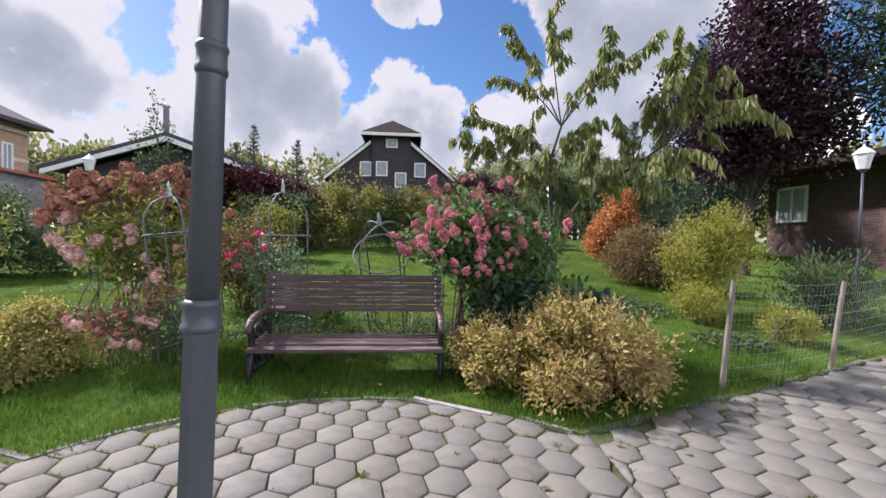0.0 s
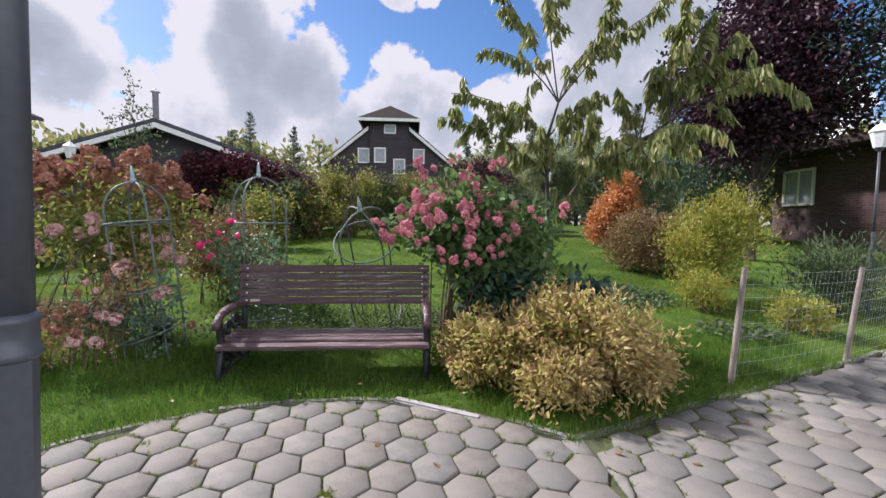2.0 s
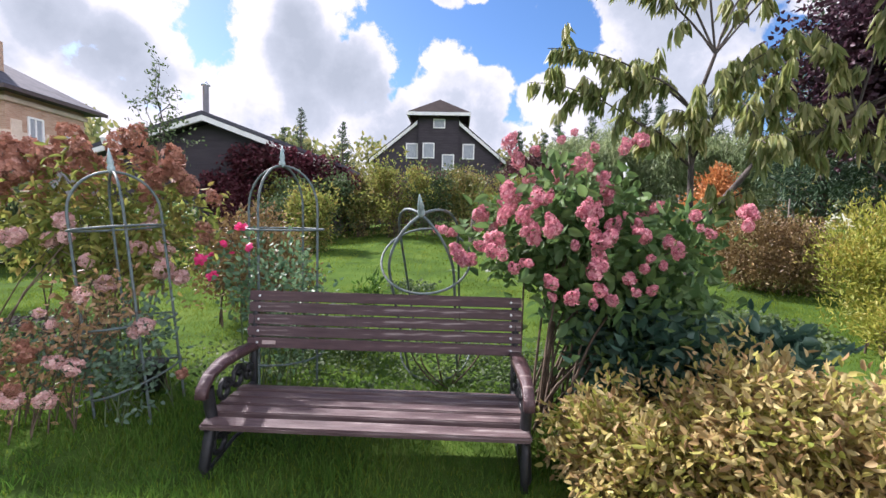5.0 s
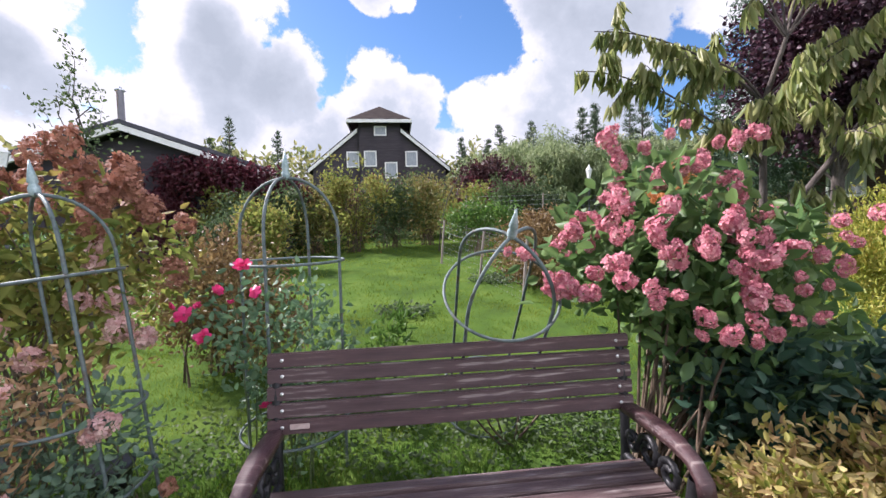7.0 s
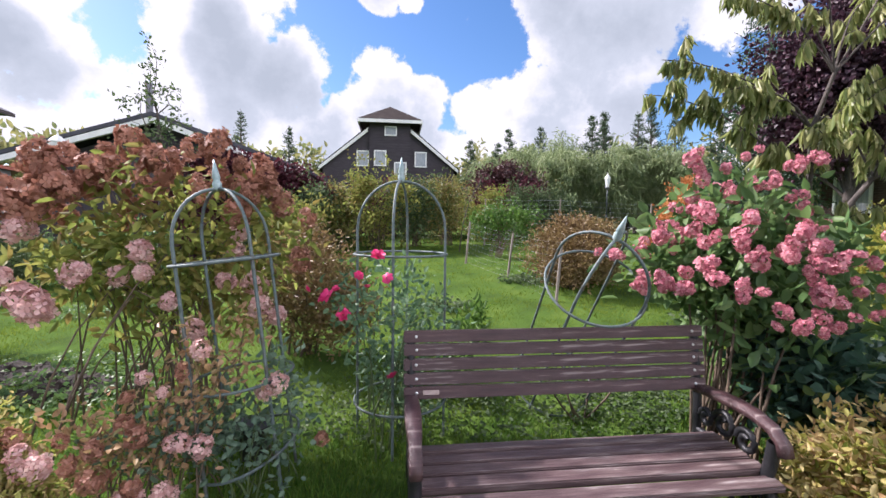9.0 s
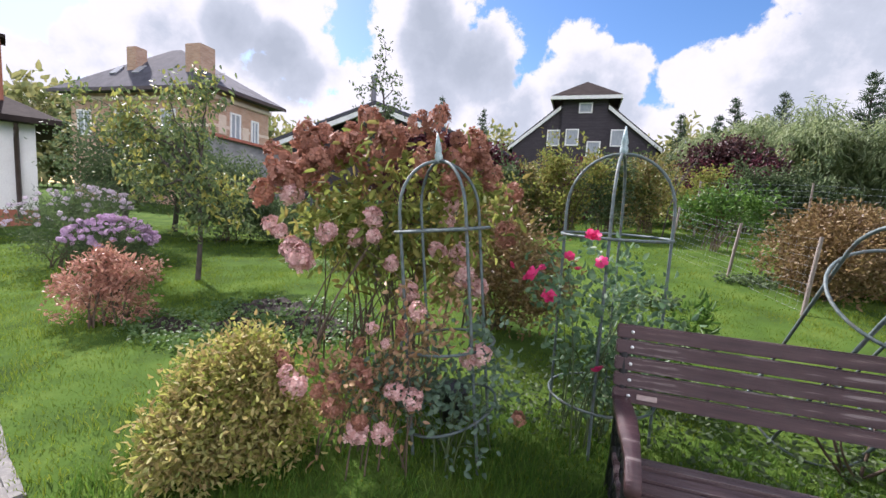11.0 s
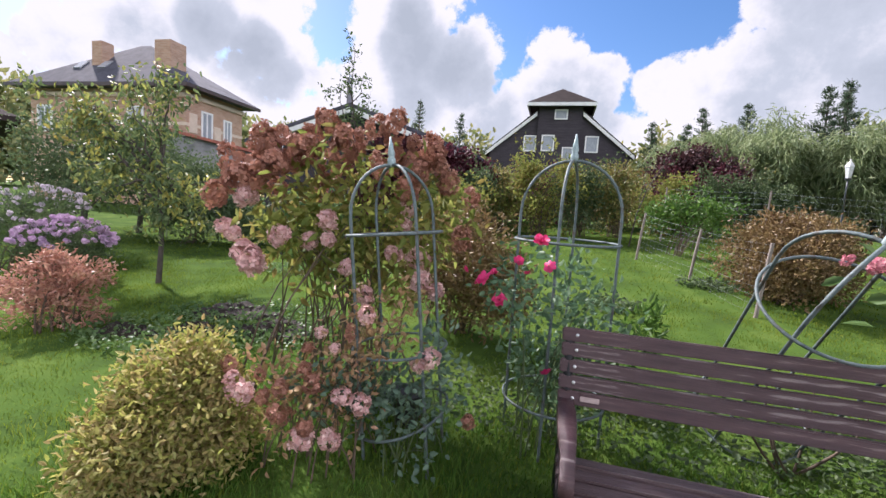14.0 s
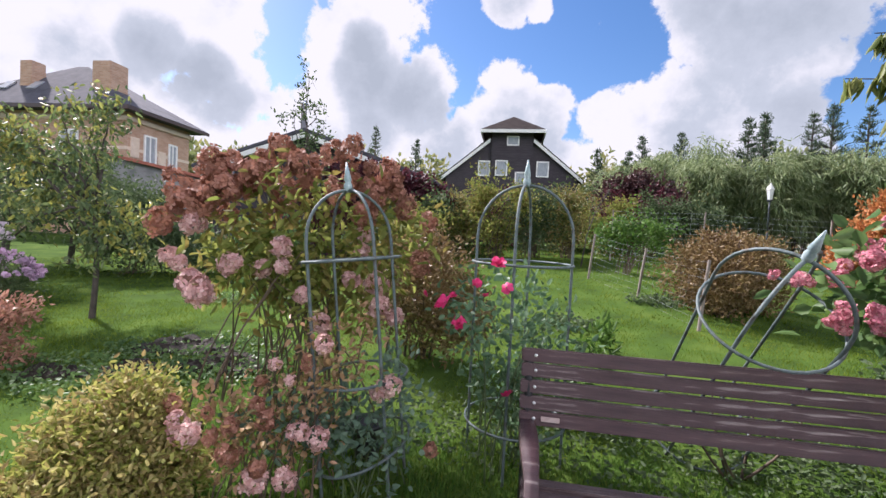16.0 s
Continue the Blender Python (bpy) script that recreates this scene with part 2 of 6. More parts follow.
M = {
    "lawn": material("lawn_soil", [(0.0343, 0.0586, 0.0168), (0.0572, 0.103, 0.0206), (0.093, 0.14, 0.0299)], 1.0, 1.5, 0.6, 60, spec=0.02),
    "grass": leaf_material("grass_blades", [(0.0544, 0.103, 0.0134), (0.103, 0.166, 0.0185), (0.157, 0.215, 0.0252), (0.242, 0.254, 0.0505)], 0.42, 0.9, 0.9, 0.03),
    # darker blades: the shade in front of the bench is put into this colour
    "long_grass": leaf_material("shade_darkened_long_grass", [(0.036, 0.088, 0.013), (0.065, 0.145, 0.02), (0.10, 0.19, 0.028), (0.15, 0.20, 0.05)], 0.4, 0.7, 1.4, 0.12),
    "soil": material("bare_soil", [(0.015, 0.011, 0.008), (0.045, 0.033, 0.024)], 0.95, 8, 0.9, 50),
    "paver": material("concrete_paver", [(0.099, 0.0936, 0.081), (0.167, 0.155, 0.131), (0.135, 0.131, 0.119), (0.216, 0.202, 0.171)], 0.85, 9, 0.35, 130, by="object"),
    "paver_far": material("concrete_paver_far", [(0.099, 0.0936, 0.081), (0.167, 0.155, 0.131), (0.135, 0.131, 0.119), (0.216, 0.202, 0.171)], 0.85, 9, 0.35, 130, by="island"),
    "joint": material("joint_soil", [(0.03, 0.03, 0.018), (0.06, 0.075, 0.025), (0.07, 0.06, 0.045)], 0.95, 12, 0.8, 90),
    "kerb_pale": material("pale_broken_kerb", [(0.24, 0.23, 0.22), (0.36, 0.35, 0.33)], 0.9, 14, 0.6, 90),
    "kerb": material("concrete_kerb", [(0.10, 0.10, 0.09), (0.24, 0.23, 0.21)], 0.9, 8, 0.5, 90),
    "post": material("grey_post_paint", [(0.048, 0.056, 0.068), (0.072, 0.08, 0.095)], 0.45, 3, 0.05, 60),
    "slat": material("stained_slat", [(0.028, 0.013, 0.015), (0.048, 0.022, 0.025), (0.062, 0.030, 0.033), (0.08, 0.043, 0.044), (0.24, 0.19, 0.175)], 0.42, 4, 0.4, 40, stretch=(0.8, 10, 10)),
    "worn": material("worn_slat", [(0.042, 0.022, 0.024), (0.07, 0.04, 0.042), (0.10, 0.064, 0.064), (0.15, 0.108, 0.104), (0.34, 0.29, 0.275)], 0.48, 4, 0.5, 40, stretch=(0.7, 9, 9)),
    "streaked": material("paint_streaked_slat", [(0.034, 0.016, 0.018), (0.055, 0.028, 0.031), (0.075, 0.042, 0.044), (0.36, 0.31, 0.29)], 0.42, 3.0, 0.45, 40, stretch=(1.0, 14, 14)),
    "iron": material("black_cast_iron", [(0.008, 0.008, 0.01), (0.025, 0.025, 0.028)], 0.45, 12, 0.3, 80, metal=0.3),
    "screw": material("zinc_screw", [(0.55, 0.55, 0.55), (0.7, 0.7, 0.7)], 0.3, 20, 0.05, 80, metal=1.0),
    "plaque": material("plaque", [(0.36, 0.26, 0.24), (0.45, 0.36, 0.33)], 0.4, 30, 0.1, 80),
    "wire": material("weathered_green_steel", [(0.05, 0.07, 0.068), (0.11, 0.145, 0.145), (0.075, 0.06, 0.048)], 0.6, 14, 0.3, 90, metal=0.15),
    "fence_wire": material("galvanised_wire", [(0.22, 0.25, 0.26), (0.36, 0.39, 0.40)], 0.5, 14, 0.1, 90, metal=0.3),
    "finial": material("verdigris_finial", [(0.22, 0.32, 0.33), (0.38, 0.46, 0.47)], 0.5, 20, 0.2, 80, metal=0.2),
    "old_wood": material("weathered_post_wood", [(0.16, 0.13, 0.11), (0.30, 0.26, 0.23)], 0.9, 6, 0.6, 60, stretch=(6, 6, 1)),
    "white": material("white_paint", [(0.68, 0.68, 0.67), (0.82, 0.82, 0.81)], 0.55, 3, 0.1, 40),
    "dark_board": material("dark_stained_board", [(0.030, 0.024, 0.032), (0.052, 0.042, 0.052)], 0.75, 1.2, 0.25, 12, stretch=(1, 1, 6)),
    "roof_dark": material("dark_shingle", [(0.020, 0.014, 0.013), (0.042, 0.032, 0.029)], 0.95, 2, 0.6, 14, spec=0.15),
    "roof_slate": material("slate_tile_roof", [(0.055, 0.055, 0.068), (0.10, 0.10, 0.12)], 0.9, 2, 0.5, 9, spec=0.2),
    "brick_tan": brick_material("tan_brick", (0.36, 0.21, 0.14), (0.48, 0.31, 0.22), (0.45, 0.37, 0.30), 0.26, 0.085),
    "cream": material("cream_band", [(0.58, 0.46, 0.36), (0.68, 0.56, 0.46)], 0.8, 3, 0.2, 20),
    "brick_red": material("red_brick_chimney", [(0.26, 0.09, 0.055), (0.36, 0.14, 0.09)], 0.85, 4, 0.4, 20, stretch=(1, 1, 4)),
    "brick": brick_material("brown_brick", (0.055, 0.028, 0.027), (0.09, 0.048, 0.043), (0.11, 0.095, 0.088), 0.26, 0.085),
    "concrete": material("grey_concrete_wall", [(0.11, 0.115, 0.12), (0.22, 0.22, 0.225), (0.17, 0.175, 0.18)], 0.9, 1.6, 0.4, 12),
    "plaster": material("white_plaster", [(0.62, 0.60, 0.58), (0.76, 0.75, 0.73)], 0.85, 1.2, 0.2, 40),
    "roof_red": material("rust_red_sheet", [(0.20, 0.05, 0.03), (0.34, 0.10, 0.06)], 0.6, 3, 0.2, 30),
    "pipe": material("galvanised_pipe", [(0.50, 0.52, 0.54), (0.68, 0.69, 0.70)], 0.35, 5, 0.1, 30, metal=0.8),
    "brown_pipe": material("brown_downpipe", [(0.05, 0.033, 0.03), (0.08, 0.055, 0.05)], 0.4, 5, 0.1, 30),
    "glass": glass_material("window_glass", (0.20, 0.24, 0.28)),
    "curtain": material("net_curtain_pane", [(0.24, 0.26, 0.29), (0.40, 0.42, 0.45)], 0.2, 5, 0.02, 30, stretch=(5, 5, 0.6)),
    "lantern": material("frosted_lantern_glass", [(0.62, 0.64, 0.66), (0.78, 0.79, 0.80)], 0.25, 10, 0.05, 30),
    "bark": material("grey_bark", [(0.04, 0.032, 0.028), (0.11, 0.09, 0.078)], 0.9, 9, 0.7, 60, stretch=(3, 3, 1)),
    "stem": material("brown_stem", [(0.05, 0.035, 0.022), (0.13, 0.09, 0.06)], 0.8, 12, 0.4, 80),
    "green_stem": material("green_stem", [(0.04, 0.07, 0.025), (0.09, 0.12, 0.04)], 0.7, 12, 0.3, 80),
    "pot": material("black_plastic_pot", [(0.01, 0.01, 0.012), (0.02, 0.02, 0.022)], 0.5, 10, 0.1, 60),
}
LEAF = {
    "spirea": leaf_material("golden_spirea_leaf", [(0.13, 0.20, 0.03), (0.30, 0.31, 0.06), (0.48, 0.42, 0.13), (0.36, 0.22, 0.11), (0.64, 0.55, 0.25), (0.30, 0.20, 0.09), (0.20, 0.27, 0.05)], 0.48, 0.6),
    "spirea_green": leaf_material("green_gold_spirea_leaf", [(0.12, 0.20, 0.03), (0.24, 0.28, 0.05), (0.38, 0.37, 0.10), (0.28, 0.20, 0.08), (0.50, 0.46, 0.18), (0.14, 0.22, 0.04)], 0.45, 0.6),
    "spirea_pink": leaf_material("bronze_spirea_leaf", [(0.144, 0.156, 0.048), (0.324, 0.204, 0.096), (0.408, 0.24, 0.144), (0.24, 0.24, 0.072)], 0.3),
    "spirea_red": leaf_material("red_spirea_leaf", [(0.20, 0.09, 0.06), (0.38, 0.18, 0.13), (0.50, 0.28, 0.20), (0.24, 0.18, 0.07)], 0.3),
    "hydrangea": leaf_material("hydrangea_leaf", [(0.0506, 0.105, 0.0356), (0.09, 0.168, 0.0534), (0.147, 0.231, 0.0712), (0.113, 0.168, 0.095)], 0.4, 0.5),
    "hydrangea_old": leaf_material("autumn_hydrangea_leaf", [(0.1, 0.15, 0.03), (0.17, 0.21, 0.045), (0.26, 0.28, 0.07), (0.22, 0.17, 0.05), (0.13, 0.18, 0.055)], 0.5, 0.65, 1.2, 0.2),
    "rose": leaf_material("rose_leaf", [(0.065, 0.13, 0.065), (0.117, 0.202, 0.104), (0.195, 0.28, 0.15)], 0.38, 0.45),
    "rose_blue": leaf_material("blue_green_rose_leaf", [(0.07, 0.125, 0.085), (0.12, 0.19, 0.125), (0.19, 0.27, 0.175)], 0.38, 0.45),
    "blue_green": leaf_material("blue_green_leaf", [(0.0275, 0.0715, 0.0495), (0.055, 0.116, 0.077), (0.0935, 0.165, 0.11)], 0.3, 0.5),
    "cherry": leaf_material("drooping_cherry_leaf", [(0.10, 0.15, 0.04), (0.17, 0.215, 0.06), (0.27, 0.30, 0.10), (0.40, 0.39, 0.17), (0.24, 0.22, 0.08)], 0.5, 0.4),
    "plum": leaf_material("grey_green_plum_leaf", [(0.06, 0.10, 0.045), (0.10, 0.15, 0.06), (0.15, 0.20, 0.075), (0.32, 0.33, 0.08), (0.40, 0.24, 0.06)], 0.4, 0.5, 0.7),
    "maple": leaf_material("purple_maple_leaf", [(0.022, 0.010, 0.018), (0.050, 0.020, 0.033), (0.09, 0.04, 0.055)], 0.25, 0.5),
    "conifer": leaf_material("conifer_needle", [(0.025, 0.06, 0.035), (0.055, 0.10, 0.055), (0.095, 0.15, 0.08)], 0.25),
    # aerial haze is put into the colour: paler needles for the far pines
    "pine": leaf_material("haze_tinted_pine_needle", [(0.04, 0.075, 0.045), (0.075, 0.115, 0.065), (0.12, 0.16, 0.09)], 0.25, 0.6),
    "yellow": leaf_material("yellow_green_leaf", [(0.14, 0.19, 0.03), (0.25, 0.28, 0.04), (0.36, 0.34, 0.06), (0.42, 0.27, 0.06)], 0.35),
    "orange": leaf_material("orange_leaf", [(0.36, 0.14, 0.05), (0.52, 0.22, 0.08), (0.62, 0.33, 0.13)], 0.4),
    "brown": leaf_material("brown_barberry_leaf", [(0.09, 0.05, 0.025), (0.18, 0.115, 0.05), (0.27, 0.19, 0.08), (0.14, 0.14, 0.05)], 0.3),
    "hedge": leaf_material("mixed_hedge_leaf", [(0.042, 0.084, 0.024), (0.108, 0.144, 0.036), (0.24, 0.228, 0.06), (0.228, 0.156, 0.06), (0.084, 0.12, 0.048)], 0.3),
    "purple_hedge": leaf_material("wine_red_vine_leaf", [(0.03, 0.012, 0.02), (0.09, 0.02, 0.03), (0.12, 0.028, 0.042), (0.05, 0.035, 0.03)], 0.3),
    "vine_dark": leaf_material("dull_wine_vine_leaf", [(0.03, 0.018, 0.02), (0.07, 0.03, 0.033), (0.10, 0.045, 0.045), (0.06, 0.06, 0.035)], 0.3),
    "green": leaf_material("fresh_green_leaf", [(0.04, 0.10, 0.02), (0.09, 0.18, 0.03), (0.15, 0.24, 0.05)], 0.4),
    "dull": leaf_material("grey_green_leaf", [(0.04, 0.075, 0.03), (0.08, 0.12, 0.05), (0.13, 0.17, 0.075)], 0.35, 0.65),
    "willow": leaf_material("willow_leaf", [(0.13, 0.19, 0.09), (0.24, 0.30, 0.14), (0.36, 0.40, 0.20)], 0.45),
    "forest": leaf_material("forest_leaf", [(0.09, 0.13, 0.05), (0.18, 0.21, 0.08), (0.33, 0.31, 0.12), (0.13, 0.16, 0.08)], 0.35, 0.6, 0.08),
    "pink": leaf_material("pink_floret", [(0.34, 0.09, 0.125), (0.50, 0.16, 0.21), (0.62, 0.28, 0.31), (0.72, 0.45, 0.45)], 0.25, 0.7, 6, 0.15),
    "dusty": leaf_material("dusty_pink_floret", [(0.432, 0.216, 0.184), (0.583, 0.335, 0.313), (0.702, 0.464, 0.432), (0.799, 0.605, 0.54)], 0.25, 0.6, 6),
    "russet": leaf_material("dried_russet_floret", [(0.20, 0.085, 0.05), (0.33, 0.15, 0.10), (0.45, 0.24, 0.18)], 0.25, 0.7, 6),
    "red_petal": leaf_material("crimson_petal", [(0.60, 0.02, 0.13), (0.74, 0.06, 0.22), (0.82, 0.17, 0.34)], 0.3, 0.5, 6),
    "lilac": leaf_material("lilac_petal", [(0.38, 0.22, 0.40), (0.52, 0.36, 0.52), (0.66, 0.50, 0.64)], 0.3, 0.6, 4),
    "pale": leaf_material("pale_lilac_petal", [(0.45, 0.38, 0.46), (0.62, 0.55, 0.62)], 0.3, 0.6, 4),
}


# ---- mesh helpers ----
rng = np.random.default_rng(7)


def ground_z(x, y):
    """Height of the garden: level paving, and a lawn that climbs gently away from it."""
    edge = np.where(np.abs(x) < 1.7, -1.0, -1.63 + 0.39 * (np.abs(x) - 1.7))
    d = np.clip(np.asarray(y) - np.clip(edge, -1.7, 1.0), 0, 16)
    left = np.clip((np.asarray(x) + 7) / 6, 0, 1)
    return d * (0.04 + 0.04 * left) + 0.0


def gz(x, y):
    return float(ground_z(np.float64(x), np.float64(y)))


def mesh_from(name, verts, faces, mat):
    """A mesh from numpy arrays; every face has the same number of corners."""
    me = bpy.data.meshes.new(name)
    verts, faces = np.asarray(verts, dtype=np.float32), np.asarray(faces, dtype=np.int32)
    k = faces.shape[1]
    me.vertices.add(len(verts))
    me.vertices.foreach_set("co", verts.ravel())
    me.loops.add(faces.size)
    me.loops.foreach_set("vertex_index", faces.ravel())
    me.polygons.add(len(faces))
    me.polygons.foreach_set("loop_start", np.arange(0, faces.size, k, dtype=np.int32))
    me.polygons.foreach_set("loop_total", np.full(len(faces), k, dtype=np.int32))
    me.update(calc_edges=True)
    me.materials.append(mat)
    return me


def part(name, bm, mat, parent=None, label="", smooth=False):
    """Links a bmesh as one mesh object under a thing or a part."""
    me = bpy.data.meshes.new(name)
    bm.to_mesh(me)
    bm.free()
    me.materials.append(mat)
    if smooth:
        me.polygons.foreach_set("use_smooth", [True] * len(me.polygons))
    ob = new(name, me)
    ob.parent = parent
    return tagged(ob, label)


def array_part(name, arrays, mat, parent=None, label="", smooth=False):
    ob = new(name, mesh_from(name, arrays[0], arrays[1], mat))
    if smooth:
        ob.data.polygons.foreach_set("use_smooth", [True] * len(ob.data.polygons))
    ob.parent = parent
    return tagged(ob, label)


def empty(name, x, y, z, label, category, group="", rz=0.0):
    ob = new(name)
    ob.matrix_basis = pose(x, y, z, 0, 0, rz)
    ob.empty_display_size = 0.1
    return tagged(ob, label, category, group)


def box(bm, x0, y0, z0, x1, y1, z1, bevel=0.0, m=None):
    g = bmesh.ops.create_cube(bm, size=1.0)
    vs = g["verts"]
    bmesh.ops.scale(bm, vec=(x1 - x0, y1 - y0, z1 - z0), verts=vs)
    bmesh.ops.translate(bm, vec=((x0 + x1) / 2, (y0 + y1) / 2, (z0 + z1) / 2), verts=vs)
    if m is not None:
        bmesh.ops.transform(bm, matrix=m, verts=vs)
    if bevel:
        es = list({e for v in vs for e in v.link_edges})
        bmesh.ops.bevel(bm, geom=es, offset=bevel, segments=2, affect="EDGES")
    return bm


def boxed(*a, **k):
    return box(bmesh.new(), *a, **k)


def prism(profile, depth, m=None):
    """A flat outline in x, z drawn out along y."""
    bm = bmesh.new()
    lo = [bm.verts.new((x, 0, z)) for x, z in profile]
    hi = [bm.verts.new((x, depth, z)) for x, z in profile]
    n = len(profile)
    bm.faces.new(lo)
    bm.faces.new(hi[::-1])
    for i in range(n):
        bm.faces.new((lo[i], hi[i], hi[(i + 1) % n], lo[(i + 1) % n]))
    bmesh.ops.recalc_face_normals(bm, faces=bm.faces)
    if m is not None:
        bm.transform(m)
    return bm


def lathe(profile, sides=20, m=None):
    """A solid of revolution from (radius, height) pairs."""
    bm = bmesh.new()
    rings = []
    for r, z in profile:
        rings.append([bm.verts.new((r * math.cos(2 * math.pi * i / sides), r * math.sin(2 * math.pi * i / sides), z)) for i in range(sides)])
    for a, b in zip(rings, rings[1:]):
        for i in range(sides):
            bm.faces.new((a[i], a[(i + 1) % sides], b[(i + 1) % sides], b[i]))
    bm.faces.new(rings[0][::-1])
    bm.faces.new(rings[-1])
    if m is not None:
        bm.transform(m)
    return bm


def tubes(lines, sides=6):
    """Round rods along polylines: each line is (points, radii)."""
    V, F, base = [], [], 0
    for pts, rad in lines:
        P = np.asarray(pts, dtype=float)
        n = len(P)
        R = np.broadcast_to(np.asarray(rad, dtype=float), (n,))
        T = np.gradient(P, axis=0)
        T /= np.linalg.norm(T, axis=1)[:, None] + 1e-9
        ref = np.where(np.abs(T[:, 2:3]) > 0.9, np.array([[1.0, 0, 0]]), np.array([[0, 0, 1.0]]))
        A = np.cross(T, ref)
        A /= np.linalg.norm(A, axis=1)[:, None] + 1e-9
        for i in range(1, n):
            if A[i] @ A[i - 1] < 0:
                A[i] = -A[i]
        B = np.cross(T, A)
        ang = np.arange(sides) * 2 * np.pi / sides
        ring = P[:, None, :] + R[:, None, None] * (np.cos(ang)[None, :, None] * A[:, None, :] + np.sin(ang)[None, :, None] * B[:, None, :])
        V.append(ring.reshape(-1, 3))
        i, j = np.meshgrid(np.arange(n - 1), np.arange(sides), indexing="ij")
        a = base + i * sides + j
        b = base + i * sides + (j + 1) % sides
        F.append(np.stack([a, b, b + sides, a + sides], axis=-1).reshape(-1, 4))
        base += n * sides
    return np.concatenate(V), np.concatenate(F)


def curve_points(a, b, sag=0.0, bow=(0, 0, 0), n=6):
    t = np.linspace(0, 1, n)[:, None]
    a, b = np.asarray(a, dtype=float), np.asarray(b, dtype=float)
    return a + (b - a) * t + np.asarray(bow, dtype=float) * (4 * t * (1 - t)) + np.array([[0, 0, -1.0]]) * sag * t ** 2


def unit(v):
    return v / (np.linalg.norm(v, axis=-1, keepdims=True) + 1e-9)


def leaves(P, D, length, width, fold=0.25, curl=0.15):
    """Folded, pointed leaf blades at P along D: two faces each, on one midrib."""
    n = len(P)
    D = unit(D)
    side = unit(np.cross(D, unit(rng.normal(size=(n, 3)))))
    up = np.cross(side, D)
    L = length * rng.uniform(0.7, 1.25, (n, 1))
    W = width * rng.uniform(0.75, 1.2, (n, 1))
    tip = P + D * L - up * L * curl
    lo, hi = P + D * L * 0.28, P + D * L * 0.64 - up * L * curl * 0.4
    a, b = side * W * 0.44 + up * W * fold, side * W * 0.42 + up * W * fold * 0.9
    V = np.stack([P, lo + a, hi + b, tip, hi - side * W * 0.42 + up * W * fold * 0.9, lo - side * W * 0.44 + up * W * fold], axis=1).reshape(-1, 3)
    k = np.arange(n)[:, None] * 6
    F = np.concatenate([k + np.array([[0, 1, 2, 3]]), k + np.array([[0, 3, 4, 5]])])
    return V, F


def clumps(blobs, count, spread=0.18, shell=0.55):
    """Clump centres inside ellipsoids (x, y, z, rx, ry, rz), thicker towards the outside."""
    B = np.array(blobs, dtype=float)
    vol = (B[:, 3] * B[:, 4] * B[:, 5]) ** 0.7
    pick = rng.choice(len(B), size=count, p=vol / vol.sum())
    d = unit(rng.normal(size=(count, 3)))
    r = rng.uniform(shell, 1.0, (count, 1)) * (1 + spread * np.clip(rng.normal(size=(count, 1)), -1.6, 1.6) * 0.6)
    return B[pick, :3] + d * r * B[pick, 3:6], d


def foliage(blobs, n_clumps, per_clump, length, width, radius, droop=0.0, up=0.0, spread=0.18, shell=0.55, fold=0.25, floor=True):
    """Leaf blades gathered in clumps over ellipsoids, so that the outline is uneven and has gaps."""
    C, d = clumps(blobs, n_clumps, spread, shell)
    P = np.repeat(C, per_clump, axis=0) + np.clip(rng.normal(size=(n_clumps * per_clump, 3)), -1.9, 1.9) * radius
    D = np.repeat(d, per_clump, axis=0) * 0.7 + rng.normal(size=P.shape) * 0.75
    D[:, 2] += up - droop
    if floor:
        keep = P[:, 2] > ground_z(P[:, 0], P[:, 1]) + 0.02
        P, D = P[keep], D[keep]
    return leaves(P, D, length, width, fold), C


def plant(name, x, y, label, category, blobs, leaf, n_clumps, per_clump, length, width, radius, stems=14, stem_r=0.012, stem_mat="stem", group="", droop=0.0, up=0.1,
          spread=0.18, shell=0.5, base_spread=0.12, leafname="foliage", near=False):
    """A shrub: stems from the ground to its clumps, and a crown of many small leaves. Blobs are given from the foot."""
    z = gz(x, y)
    thing = empty(name, x, y, z, label, category, group)
    world = [(bx + x, by + y, bz + z, rx, ry, rz) for bx, by, bz, rx, ry, rz in blobs]
    arrays, C = foliage(world, n_clumps, per_clump, length, width, radius, droop, up, spread, shell)
    off = np.array([x, y, z])
    array_part(leafname, (arrays[0] - off, arrays[1]), LEAF[leaf], thing)
    if stems:
        lines = []
        for c in C[rng.choice(len(C), size=min(stems, len(C)), replace=False)] - off:
            foot = np.array([rng.normal() * base_spread, rng.normal() * base_spread, -0.03])
            bow = (c - foot) * np.array([-0.18, -0.18, 0.10])
            lines.append((curve_points(foot, c, 0, bow, 6), np.linspace(stem_r, stem_r * 0.35, 6)))
        if near:
            for line in lines:
                array_part("stem", tubes([line], 5), M[stem_mat], thing, smooth=True)
        else:
            tagged(array_part("stem_thicket", tubes(lines, 5), M[stem_mat], thing, smooth=True), kind="stuff")
    return thing


